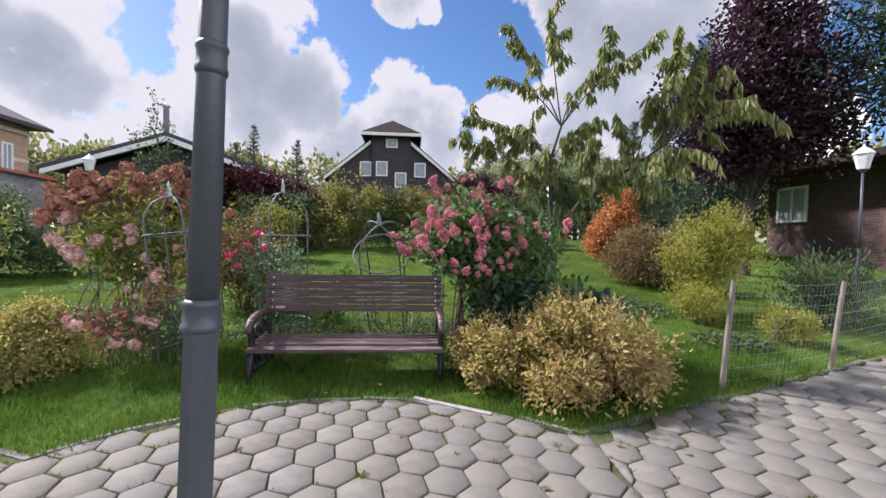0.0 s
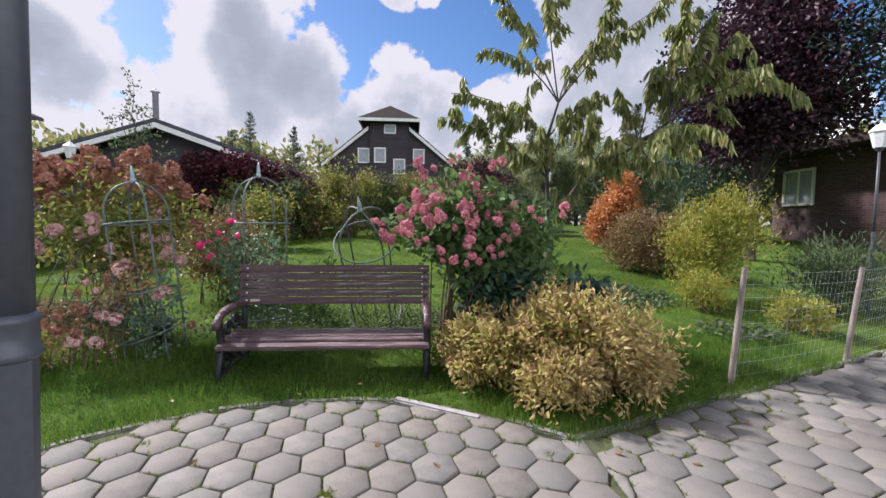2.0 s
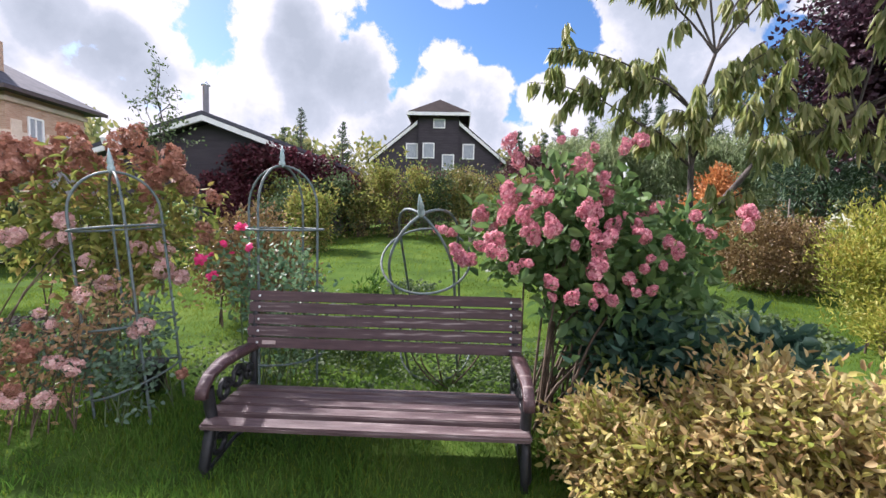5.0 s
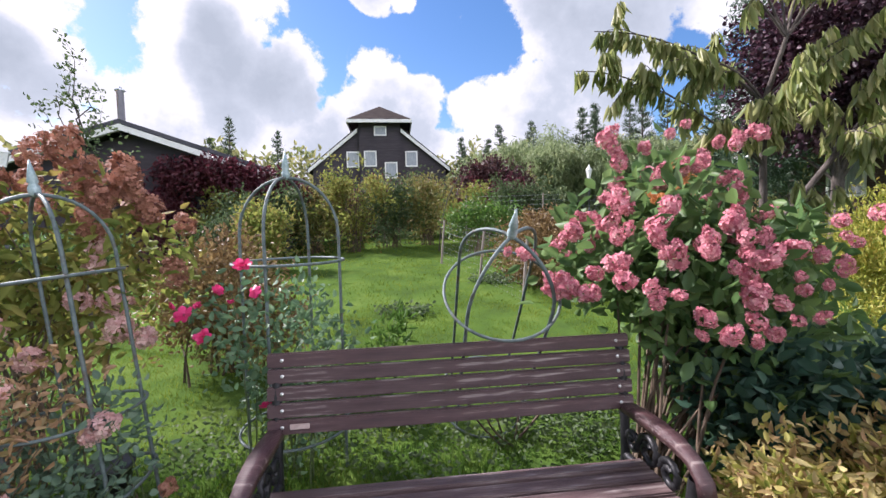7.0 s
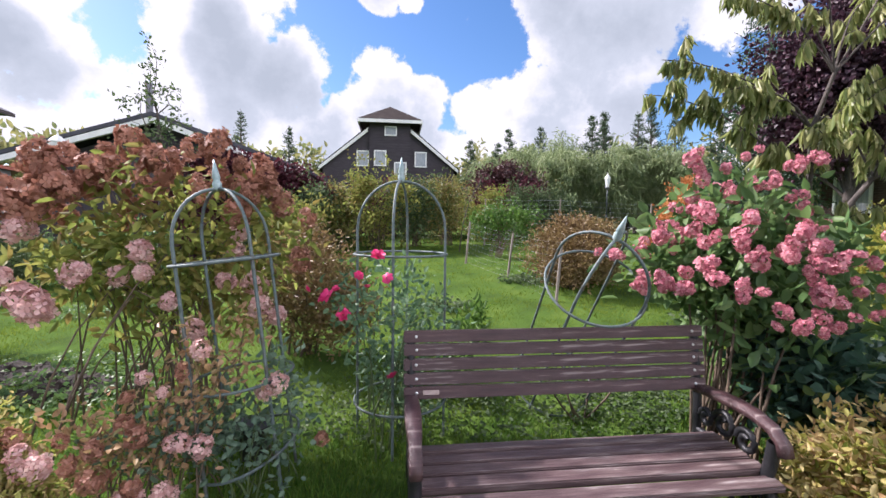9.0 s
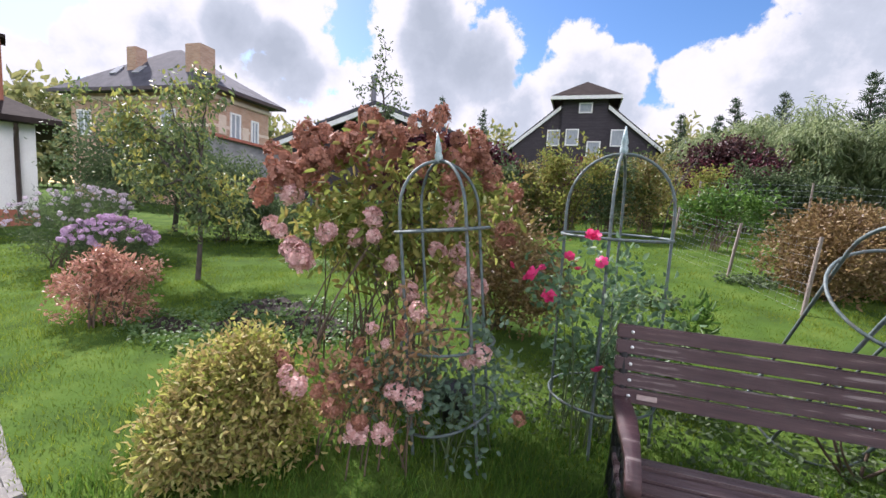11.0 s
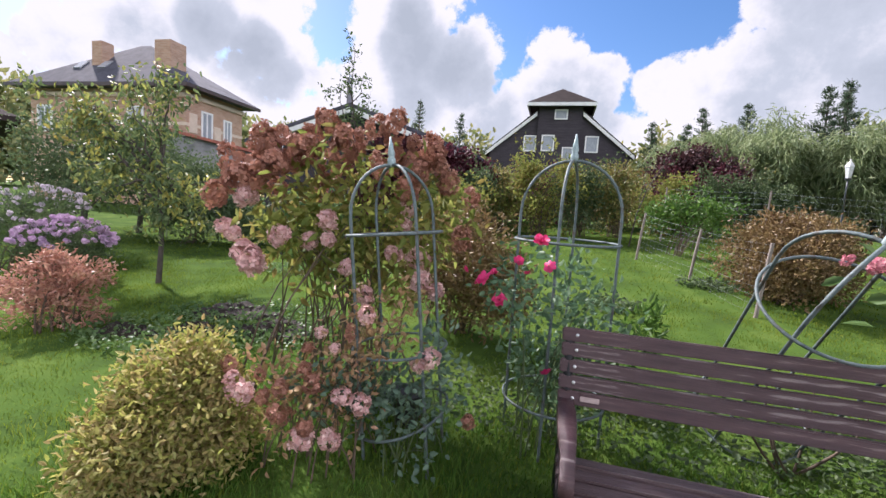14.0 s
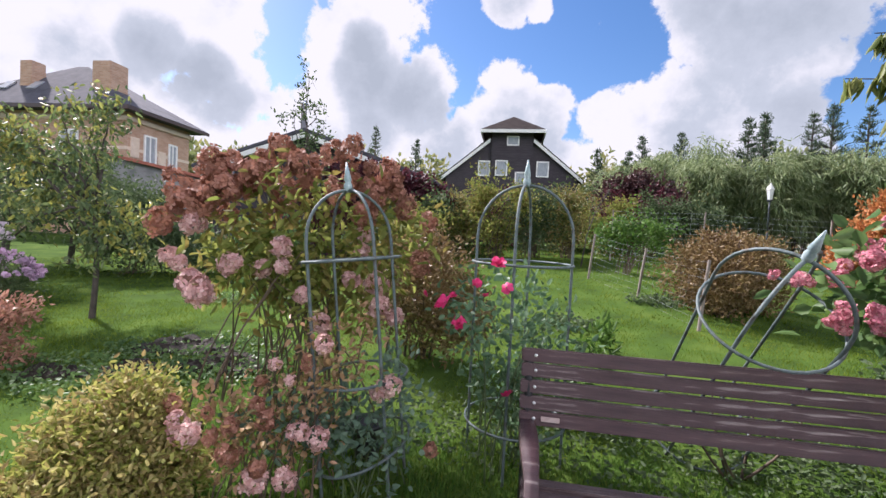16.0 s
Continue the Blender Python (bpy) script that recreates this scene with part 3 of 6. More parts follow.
def floret_mesh(name, mat, rx, rz, n, petal, seed, taper=0.35):
    """A flower head of many small four-petalled florets over a rounded cone."""
    r = np.random.default_rng(seed)
    d = unit(r.normal(size=(n, 3)))
    s = 1 - taper * np.clip(d[:, 2:3], 0, 1)
    c = d * np.array([[rx, rx, rz]]) * np.concatenate([s, s, np.ones_like(s)], axis=1) * r.uniform(0.8, 1.08, (n, 1))
    V, F = [], []
    for i in range(n):
        nrm = unit(d[i] + r.normal(size=3) * 0.35)
        a = unit(np.cross(nrm, r.normal(size=3)))
        b = np.cross(nrm, a)
        for q in range(4):
            t = q * math.pi / 2
            e1 = a * math.cos(t) + b * math.sin(t)
            e2 = -a * math.sin(t) + b * math.cos(t)
            k = len(V)
            V += [c[i], c[i] + e1 * petal * 0.62 + e2 * petal * 0.42 + nrm * petal * 0.12, c[i] + e1 * petal + nrm * petal * 0.05, c[i] + e1 * petal * 0.62 - e2 * petal * 0.42 + nrm * petal * 0.12]
            F.append((k, k + 1, k + 2, k + 3))
    return mesh_from(name, np.array(V), np.array(F), mat)


def rose_mesh(name, mat, r0, seed):
    """A rose: rings of cupped petals, tighter towards the heart."""
    r = np.random.default_rng(seed)
    V, F = [], []
    for ring, (n, tilt, size) in enumerate([(3, 8, 0.55), (4, 18, 0.75), (5, 32, 0.9), (6, 48, 1.0), (6, 66, 1.0)]):
        for i in range(n):
            a = 2 * math.pi * (i + 0.4 * ring) / n + r.normal() * 0.1
            t = radians(tilt + r.normal() * 6)
            out = np.array([math.cos(a), math.sin(a), 0])
            sid = np.array([-math.sin(a), math.cos(a), 0])
            axis = out * math.sin(t) + np.array([0, 0, 1.0]) * math.cos(t)
            b = out * r0 * 0.12
            k = len(V)
            L, W = r0 * size, r0 * size * 0.75
            V += [b, b + axis * L * 0.6 + sid * W * 0.6 - out * 0.1 * W, b + axis * L + sid * W * 0.35 + out * 0.15 * L, b + axis * L * 1.08 + out * 0.2 * L, b + axis * L - sid * W * 0.35 + out * 0.15 * L, b + axis * L * 0.6 - sid * W * 0.6 - out * 0.1 * W]
            F += [(k, k + 1, k + 2, k + 3), (k, k + 3, k + 4, k + 5)]
    return mesh_from(name, np.array(V), np.array(F), mat)


def put_heads(parent, name, meshes, spots, size=1.0, lean=25):
    """Flower heads as parts of a plant at spots given from its foot."""
    for i, p in enumerate(spots):
        ob = new(name, meshes[i % len(meshes)])
        ob.parent = parent
        s = size * rng.uniform(0.6, 1.3)
        ob.matrix_basis = pose(p[0], p[1], p[2], rng.normal() * lean, rng.normal() * lean, rng.uniform(0, 360)) @ Matrix.Diagonal((s, s, s * rng.uniform(0.85, 1.15), 1))


def surface_spots(blobs, n, low=-0.2, front=None, gap=0.12):
    """Well-spaced spots over the outside of ellipsoids, upper parts first."""
    out = []
    B = np.array(blobs, dtype=float)
    tries = 0
    while len(out) < n and tries < 6000:
        tries += 1
        b = B[rng.integers(len(B))]
        d = unit(rng.normal(size=3))
        if d[2] < low or (front is not None and d @ np.array(front) < -0.3):
            continue
        p = b[:3] + d * b[3:6] * rng.uniform(0.95, 1.08)
        inside = ((p - B[:, :3]) / (B[:, 3:6] * 0.9)) ** 2
        if (inside.sum(axis=1) < 1).any():
            continue
        if all(np.linalg.norm(p - q) > gap for q in out):
            out.append(p)
    return out


# ---- ground, paving ----
def paved(x, y, grow=0.0):
    """Inside the paved plaza and its two paths."""
    if (x - 0.1) ** 2 + (y + 3.2) ** 2 < (2.3 + grow) ** 2:
        return True
    e = -1.63 + 0.40 * (abs(x) - 1.7) if x > 0 else -1.72 + 0.375 * (abs(x) - 1.7)
    return -6.3 < y < e + grow * 1.07 and -9 < x < 12


def build_ground():
    xs = np.unique(np.concatenate([np.linspace(-600, -30, 12), np.linspace(-30, 30, 121), np.linspace(30, 600, 12)]))
    ys = np.unique(np.concatenate([np.linspace(-600, -12, 12), np.linspace(-12, 40, 131), np.linspace(40, 900, 14)]))
    X, Y = np.meshgrid(xs, ys, indexing="ij")
    Z = ground_z(X, Y) - 0.012 + 0.018 * np.sin(X * 1.7 + Y) * np.cos(Y * 1.3 - X * 0.6) * (Y > -0.5)
    keep_low = np.array([[paved(a, b, 0.15) for b in ys] for a in xs])
    Z = np.where(keep_low, -0.05, Z)
    n, m = X.shape
    i, j = np.meshgrid(np.arange(n - 1), np.arange(m - 1), indexing="ij")
    k = i * m + j
    F = np.stack([k, k + m, k + m + 1, k + 1], axis=-1).reshape(-1, 4)
    ob = new("ground", mesh_from("ground", np.stack([X, Y, Z], axis=-1).reshape(-1, 3), F, M["lawn"]))
    ob.data.polygons.foreach_set("use_smooth", [True] * len(ob.data.polygons))
    tagged(ob, "gently rising garden lawn on dark soil", "lawn", kind="structure")


build_ground()


def tube_thing(name, lines, mat, parent=None, sides=6):
    return array_part(name, tubes(lines, sides), mat, parent, smooth=True)


# ---- bench ----
def build_bench():
    z0 = gz(0, -0.35)
    b = empty("garden_bench", 0, -0.3, z0, "brown-stained slatted garden bench with black cast iron ends on grass", "bench")
    zz = -z0
    for i in range(5):
        t = i / 4
        z, y = 0.618 + 0.303 * t + zz, -0.049 + 0.049 * t + 0.3
        bm = boxed(-0.9, -0.014, -0.0335, 0.9, 0.014, 0.0335, bevel=0.006)
        s = part("back_slat", bm, M["streaked"] if i in (1, 2, 3) else M["slat"], b)
        s.matrix_basis = pose(rng.normal() * 0.003, y, z, -9, rng.normal() * 0.12, 0)
        for sx in (-0.83, 0.83):
            sc = part("screw", lathe([(0.0085, 0), (0.0085, 0.004), (0.004, 0.006)], 8), M["screw"], s)
            sc.matrix_basis = pose(sx, -0.014, 0.0, 90, 0, 0)
    pl = part("name_plate", boxed(-0.045, -0.004, -0.013, 0.045, 0.0, 0.013, bevel=0.002), M["plaque"], b, "small pale metal plate")
    pl.matrix_basis = pose(-0.75, -0.066 + 0.3, 0.624 + zz, -9, 0, 0)
    seat = [(-0.57, 0.335, 0.085, 12), (-0.468, 0.358, 0.085, 3), (-0.372, 0.362, 0.08, 0), (-0.278, 0.362, 0.08, -1), (-0.185, 0.366, 0.08, -4)]
    for i, (y, z, w, tilt) in enumerate(seat):
        bm = boxed(-0.885, -w / 2, -0.019, 0.885, w / 2, 0.019, bevel=0.010 if i == 0 else 0.006)
        s = part("seat_slat", bm, M["worn"], b)
        s.matrix_basis = pose(0, y + 0.3, z + zz - 0.012, tilt, rng.normal() * 0.1, 0)
    for sx in (-0.86, 0.86):
        end = tagged(new("bench_end"), "black cast iron scrollwork end")
        end.parent = b
        end.matrix_basis = pose(sx, 0.3, zz)
        front = [(0, -0.55, 0.0), (0, -0.60, 0.10), (0, -0.56, 0.22), (0, -0.52, 0.31), (0, -0.545, 0.42), (0, -0.56, 0.52)]
        back = [(0, 0.07, 0.0), (0, 0.02, 0.15), (0, -0.05, 0.32), (0, -0.045, 0.5), (0, -0.02, 0.75), (0, 0.022, 0.94)]
        rail = [(0, -0.58, 0.295), (0, -0.4, 0.33), (0, -0.2, 0.335), (0, -0.06, 0.34)]
        for nm, pts, r in (("front_leg", front, 0.031), ("back_leg", back, 0.024), ("seat_rail", rail, 0.022)):
            tube_thing(nm, [(pts, r)], M["iron"], end, 8)
        for cy, cz, rr in ((-0.40, 0.44, 0.065), (-0.25, 0.46, 0.075), (-0.12, 0.44, 0.05), (-0.45, 0.16, 0.09), (-0.27, 0.2, 0.08), (-0.1, 0.16, 0.08)):
            a = np.linspace(0, 2 * np.pi * 1.35, 22)
            q = np.linspace(1.0, 0.35, 22)
            pts = np.stack([np.zeros(22), cy + rr * q * np.cos(a), cz + rr * q * np.sin(a)], axis=1)
            tube_thing("scroll", [(pts, 0.017)], M["iron"], end, 6)
        tube_thing("brace", [([(0, -0.55, 0.06), (0, -0.3, 0.10), (0, 0.04, 0.07)], 0.012)], M["iron"], end, 6)
        prof = [(-0.03, 0.565), (-0.08, 0.575), (-0.2, 0.585), (-0.32, 0.59), (-0.44, 0.585), (-0.53, 0.565), (-0.585, 0.525), (-0.60, 0.47)]
        bm = bmesh.new()
        rows = []
        for k, (y, z) in enumerate(prof):
            w = 0.030 + 0.014 * math.sin(math.pi * min(1, k / 5))
            dy, dz = (0.0, 0.042) if k < 5 else ((-0.024, 0.034) if k < 6 else (-0.042, 0.012))
            rows.append([bm.verts.new((-w, y, z)), bm.verts.new((w, y, z)), bm.verts.new((w * 0.9, y + dy, z + dz)), bm.verts.new((-w * 0.9, y + dy, z + dz))])
        for r0, r1 in zip(rows, rows[1:]):
            for k in range(4):
                bm.faces.new((r0[k], r0[(k + 1) % 4], r1[(k + 1) % 4], r1[k]))
        bm.faces.new(rows[0][::-1])
        bm.faces.new(rows[-1])
        bmesh.ops.recalc_face_normals(bm, faces=bm.faces)
        bmesh.ops.bevel(bm, geom=list(bm.edges), offset=0.004, segments=2, affect="EDGES")
        part("armrest", bm, M["slat"], end, "worn brown curved wooden armrest", smooth=True)


build_bench()


# ---- lamps ----
def street_lamp(x, y, label, height=2.75, thick=1.0, glass=1.0):
    z = gz(x, y) if not paved(x, y) else 0.0
    lamp = empty("street_lamp", x, y, z, label, "street lamp", "garden lamps")
    k = thick
    prof = [(0.062, 0), (0.062, 0.05), (0.041, 0.07), (0.039, 1.15)]
    part("lower_pole", lathe([(r * k, h) for r, h in prof], 8), M["post"], lamp)
    part("collar", lathe([(0.041 * k, 1.138), (0.045 * k, 1.143), (0.045 * k, 1.152), (0.041 * k, 1.156), (0.040 * k, 1.195), (0.043 * k, 1.199), (0.043 * k, 1.206), (0.036 * k, 1.214)], 24), M["post"], lamp, smooth=True)
    part("upper_pole", lathe([(0.036 * k, 1.21), (0.031 * k, 1.74), (0.029 * k, height - 0.28)], 24), M["post"], lamp, smooth=True)
    part("ring_moulding", lathe([(0.032 * k, 1.735), (0.0355 * k, 1.743), (0.0355 * k, 1.752), (0.033 * k, 1.757), (0.033 * k, 1.79), (0.0355 * k, 1.795), (0.0355 * k, 1.802), (0.031 * k, 1.81)], 24), M["post"], lamp, smooth=True)
    part("bracket", lathe([(0.033, height - 0.29), (0.06, height - 0.25), (0.06, height - 0.24)], 12), M["post"], lamp)
    part("glass_body", lathe([(0.075 * glass, height - 0.24), (0.125 * glass, height - 0.02), (0.125 * glass, height)], 6), M["lantern"], lamp, "frosted white lantern glass")
    part("lantern_roof", lathe([(0.145 * glass, height), (0.14 * glass, height + 0.02), (0.06 * glass, height + 0.10), (0.02, height + 0.12), (0.012, height + 0.17)], 6), M["white"], lamp, "white hexagonal lantern roof")
    return lamp


plaza_lamp = street_lamp(0.083, -3.375, "dark grey metal lamp post with moulded rings, standing on pavers", 2.9, 1.0)
plaza_lamp.matrix_basis = pose(0.076 - 1.15 * math.tan(radians(2.0)), -3.375, 0.005, 0, 2.0, 0)
street_lamp(7.86, 1.86, "slender grey lamp post with white lantern in grass", 2.75, 0.6)
street_lamp(-6.9, 5.9, "grey lamp post with white lantern beside shrubs", 2.75, 0.6)
street_lamp(5.05, 9.0, "distant grey lamp post with white lantern behind shrubs", 2.22, 0.5, 0.65)


# ---- obelisks ----
def obelisk(m, label, radius=0.30, height=1.92, upper=1.27, turn=65, low_tilt=(0, 0), hoops=(0.28,)):
    ob = empty("rose_obelisk", 0, 0, 0, label, "plant support", "rose obelisks")
    ob.matrix_basis = m
    top = height - 0.16
    for k in range(4):
        a = radians(turn + 90 * k)
        c, s = math.cos(a), math.sin(a)
        pts = [(radius * c, radius * s, -0.1), (radius * c, radius * s, top - radius * 1.1)]
        for q in np.linspace(0.15, 1, 9):
            t = q * math.pi / 2
            pts.append((radius * c * math.cos(t), radius * s * math.cos(t), top - radius * 1.1 + radius * 1.1 * math.sin(t)))
        tube_thing("leg", [(pts, 0.009)], M["wire"], ob, 8)
    for z in (*hoops, upper):
        a = np.linspace(0, 2 * np.pi, 37)
        r = radius + 0.012
        hoop = tube_thing("hoop", [(np.stack([r * np.cos(a), r * np.sin(a), np.zeros(37)], axis=1), 0.008)], M["wire"], ob, 8)
        hoop.matrix_basis = pose(0, 0, z, *((low_tilt if z == hoops[0] else (0, 0))), 0)
    part("finial", lathe([(0.012, top - 0.01), (0.022, top), (0.024, top + 0.03), (0.016, top + 0.05), (0.022, top + 0.06), (0.003, top + 0.16)], 10), M["finial"], ob, "verdigris pointed finial", smooth=True)
    return ob


def leaning(foot, tip):
    """The pose of a plant support that stands at foot and points to tip, and its length."""
    axis = Vector(tip) - Vector(foot)
    return Matrix.Translation(foot) @ axis.to_track_quat("Z", "Y").to_matrix().to_4x4(), axis.length


OB1, OB1_LONG = leaning((-1.72, 0.07, 0.06), (-1.925, 0.09, 1.885))
obelisk(OB1 @ pose(0, 0, 0, 0, 0, -17), "weathered green metal rose obelisk leaning slightly among pale roses", 0.258, OB1_LONG, 1.29, 70, (9, 12), (0.24, 0.64))
obelisk(pose(-0.91, 0.53, 0.08, 0, 0, -75), "weathered green metal rose obelisk with crimson roses")
OB3, OB3_LONG = leaning((0.31, 1.03, 0.12), (0.24, -0.27, 1.60))
obelisk(OB3 @ pose(0, 0, 0, 0, 0, -20), "metal rose obelisk leaning over behind the bench", 0.29, OB3_LONG, 1.42)


# ---- shrubs near the bench ----
plant("golden_spirea", 1.93, -0.80, "dense golden spirea bush with bronze leaf tips at the paving edge", "bush",
      [(-0.35, 0.2, 0.26, 0.5, 0.42, 0.30), (0.2, -0.08, 0.32, 0.55, 0.46, 0.40), (-0.6, 0.2, 0.2, 0.36, 0.34, 0.26), (0.55, -0.05, 0.22, 0.42, 0.4, 0.30), (0.05, 0.1, 0.48, 0.42, 0.36, 0.31), (-0.1, -0.35, 0.16, 0.4, 0.25, 0.2)],
      "spirea", 980, 24, 0.053, 0.023, 0.046, stems=34, stem_r=0.006, near=True, group="spirea bushes", spread=0.32)
plant("golden_spirea", -2.85, -0.42, "dense golden spirea bush with some green shoots beside lawn", "bush",
      [(0.04, 0, 0.28, 0.30, 0.30, 0.27), (-0.14, -0.14, 0.18, 0.22, 0.26, 0.2), (0.24, -0.04, 0.22, 0.22, 0.24, 0.2), (0.04, 0.08, 0.44, 0.20, 0.22, 0.22), (-0.02, -0.28, 0.16, 0.24, 0.2, 0.17), (-0.12, 0.0, 0.36, 0.18, 0.2, 0.2)],
      "spirea_green", 900, 26, 0.038, 0.017, 0.050, stems=30, stem_r=0.006, near=True, group="spirea bushes", spread=0.26)

HEAD_PINK = [floret_mesh("pink_head", LEAF["pink"], 0.060, 0.085, 58, 0.026, s, 0.5) for s in (1, 2, 3)]
HEAD_DUSTY = [floret_mesh("dusty_head", LEAF["dusty"], 0.066, 0.068, 60, 0.028, s, 0.2) for s in (4, 5, 6)]
HEAD_RUSSET = [floret_mesh("russet_head", LEAF["russet"], 0.07, 0.10, 70, 0.028, s) for s in (7, 8, 9)]
HEAD_SMALL = [floret_mesh("small_head", LEAF["dusty"], 0.046, 0.040, 46, 0.017, s, 0.1) for s in (10, 11)]
ROSE = [rose_mesh("rose_bloom", LEAF["red_petal"], 0.034, s) for s in (1, 2, 3)]

PINK_BLOBS = [(0.14, 0.1, 1.06, 0.42, 0.38, 0.36), (0.13, 0.09, 1.44, 0.37, 0.33, 0.32), (0.48, 0.09, 1.07, 0.44, 0.4, 0.37), (-0.2, 0.08, 1.24, 0.3, 0.28, 0.26), (0.48000000000000004, 0.1, 0.6, 0.44, 0.37, 0.37), (0.75, 0.04, 0.7, 0.31, 0.31, 0.4), (0.88, 0.13, 1.17, 0.3, 0.3, 0.32)]
pinkh = plant("pink_hydrangea", 1.12, 0.10, "large green hydrangea shrub covered with deep pink flower heads", "shrub", PINK_BLOBS, "hydrangea", 290, 13, 0.10, 0.055, 0.115, near=True, stems=34, stem_r=0.011, up=0.0, shell=0.35)
PINK_FOOT = (1.12, 0.10, gz(1.12, 0.10))
PINK_HEADS = [(0.8, -0.05, 1.9), (0.94, -0.1, 1.88), (1.1, -0.05, 1.97), (1.24, -0.1, 1.86), (1.52, 0.0, 1.96), (1.33, -0.2, 1.74), (0.92, -0.3, 1.6), (0.77, -0.1, 1.64), (0.61, 0.0, 1.5), (0.73, -0.2, 1.47), (0.83, -0.35, 1.49), (0.68, -0.3, 1.36), (0.89, -0.4, 1.39), (1.01, -0.42, 1.42), (1.19, -0.35, 1.53), (1.24, -0.42, 1.36), (1.3, -0.38, 1.45), (1.51, -0.35, 1.4), (1.66, -0.32, 1.36), (1.87, -0.25, 1.44), (2.18, -0.2, 1.53), (0.56, -0.33, 1.23), (0.49, -0.25, 1.24), (0.78, -0.42, 1.2), (0.98, -0.45, 1.13), (1.1, -0.45, 1.05), (1.32, -0.42, 1.03), (1.25, -0.42, 1.23), (1.51, -0.38, 1.21), (1.46, -0.4, 1.08), (0.41, 0.15, 1.36), (0.48, 0.0, 1.22)]
sprays = [np.array(p) - np.array(PINK_FOOT) for p in PINK_HEADS] + surface_spots(PINK_BLOBS[:4], 14, 0.0, (0.2, 0.7, 0.5), 0.2)
# heads stand in loose sprays of two to four
heads = [np.array(p) + rng.normal(size=3) * np.array([0.06, 0.05, 0.04]) * (k > 0) for p in sprays for k in range(rng.integers(2, 5))]
put_heads(pinkh, "flower_head", HEAD_PINK, heads, 0.55, 38)

OLD_FOOT = (-2.45, 0.58)
OLD_BLOBS = [(0.0, 0.0, 1.1, 0.5, 0.4, 0.38), (-0.42, -0.04, 1.05, 0.38, 0.34, 0.34), (0.38, 0.0, 1.1, 0.42, 0.36, 0.38), (0.02, 0.0, 1.52, 0.42, 0.36, 0.30), (0.58, 0.06, 1.32, 0.30, 0.32, 0.34), (-0.46, 0.0, 1.36, 0.30, 0.32, 0.26)]
oldh = plant("autumn_hydrangea", *OLD_FOOT, "tall autumn hydrangea shrub with dusty pink and russet heads", "shrub", OLD_BLOBS, "hydrangea_old", 185, 11, 0.088, 0.038, 0.11, near=True, stems=46, stem_r=0.0075, up=-0.35, shell=0.2, base_spread=0.27)
OLD_PINK = [(-2.37, 0.21, 1.38), (-2.36, 0.20, 1.26), (-2.24, 0.23, 1.09), (-1.96, 0.54, 1.49), (-1.97, 0.52, 1.37), (-2.00, 0.42, 1.18), (-1.86, 0.5, 1.16), (-3.14, 0.19, 1.29), (-3.08, 0.2, 1.24), (-2.80, -0.02, 1.16), (-2.72, -0.05, 1.12), (-2.64, 0.1, 1.27),
            (-2.50, 0.22, 1.24), (-3.02, 0.25, 1.5), (-2.12, 0.25, 0.92), (-1.80, 0.42, 1.02), (-1.72, 0.5, 0.95)]
zf = gz(*OLD_FOOT)
put_heads(oldh, "flower_head", HEAD_DUSTY, [(x - OLD_FOOT[0], y - OLD_FOOT[1], z - zf) for x, y, z in OLD_PINK], 0.92, 30)
OLD_RUSSET = [(-2.57, 0.5, 2.04), (-2.23, 0.55, 2.03), (-2.09, 0.55, 2.03), (-1.93, 0.5, 1.92), (-2.38, 0.4, 1.86), (-2.41, 0.7, 1.99), (-2.81, 0.5, 1.89), (-3.0, 0.45, 1.84), (-3.1, 0.5, 1.92), (-3.01, 0.6, 1.96), (-3.21, 0.35, 1.73), (-3.09, 0.25, 1.61), (-3.23, 0.2, 1.5), (-2.13, 0.4, 1.75), (-1.7, 0.6, 1.67), (-1.95, 0.5, 1.62), (-1.56, 0.7, 1.59), (-1.59, 0.6, 1.3), (-2.88, 0.35, 1.74), (-3.0, 0.3, 1.68), (-1.83, 0.6, 1.9), (-2.74, 0.6, 1.95), (-1.92, 0.7, 1.81), (-2.1, 0.6, 1.87)]
put_heads(oldh, "dried_head", HEAD_RUSSET, [(x - OLD_FOOT[0], y - OLD_FOOT[1], z - zf) for x, y, z in OLD_RUSSET] + surface_spots(OLD_BLOBS[3:], 16, 0.2, (0.0, 0.6, 0.6), 0.14), 1.05, 28)

roseb = plant("pale_rose_bush", -1.72, -0.04, "low rose bush with arching grey-green leaves at an obelisk", "rose bush",
              [(0.05, -0.08, 0.22, 0.26, 0.16, 0.22), (0.14, -0.02, 0.5, 0.16, 0.14, 0.24), (-0.34, -0.12, 0.36, 0.26, 0.14, 0.14), (-0.1, 0.0, 0.3, 0.2, 0.16, 0.2)],
              "rose_blue", 84, 9, 0.046, 0.030, 0.06, near=True, stems=22, stem_r=0.005, stem_mat="green_stem")
lowh = plant("low_hydrangea", -2.18, -0.16, "low spreading hydrangea with faded pink heads beside spirea", "shrub",
             [(-0.2, -0.14, 0.34, 0.34, 0.18, 0.2), (0.1, -0.06, 0.55, 0.26, 0.2, 0.26), (-0.05, 0.0, 0.28, 0.36, 0.24, 0.22), (0.3, 0.12, 0.72, 0.2, 0.18, 0.22)],
             "spirea_pink", 80, 12, 0.048, 0.024, 0.075, near=True, stems=30, stem_r=0.005, stem_mat="stem")
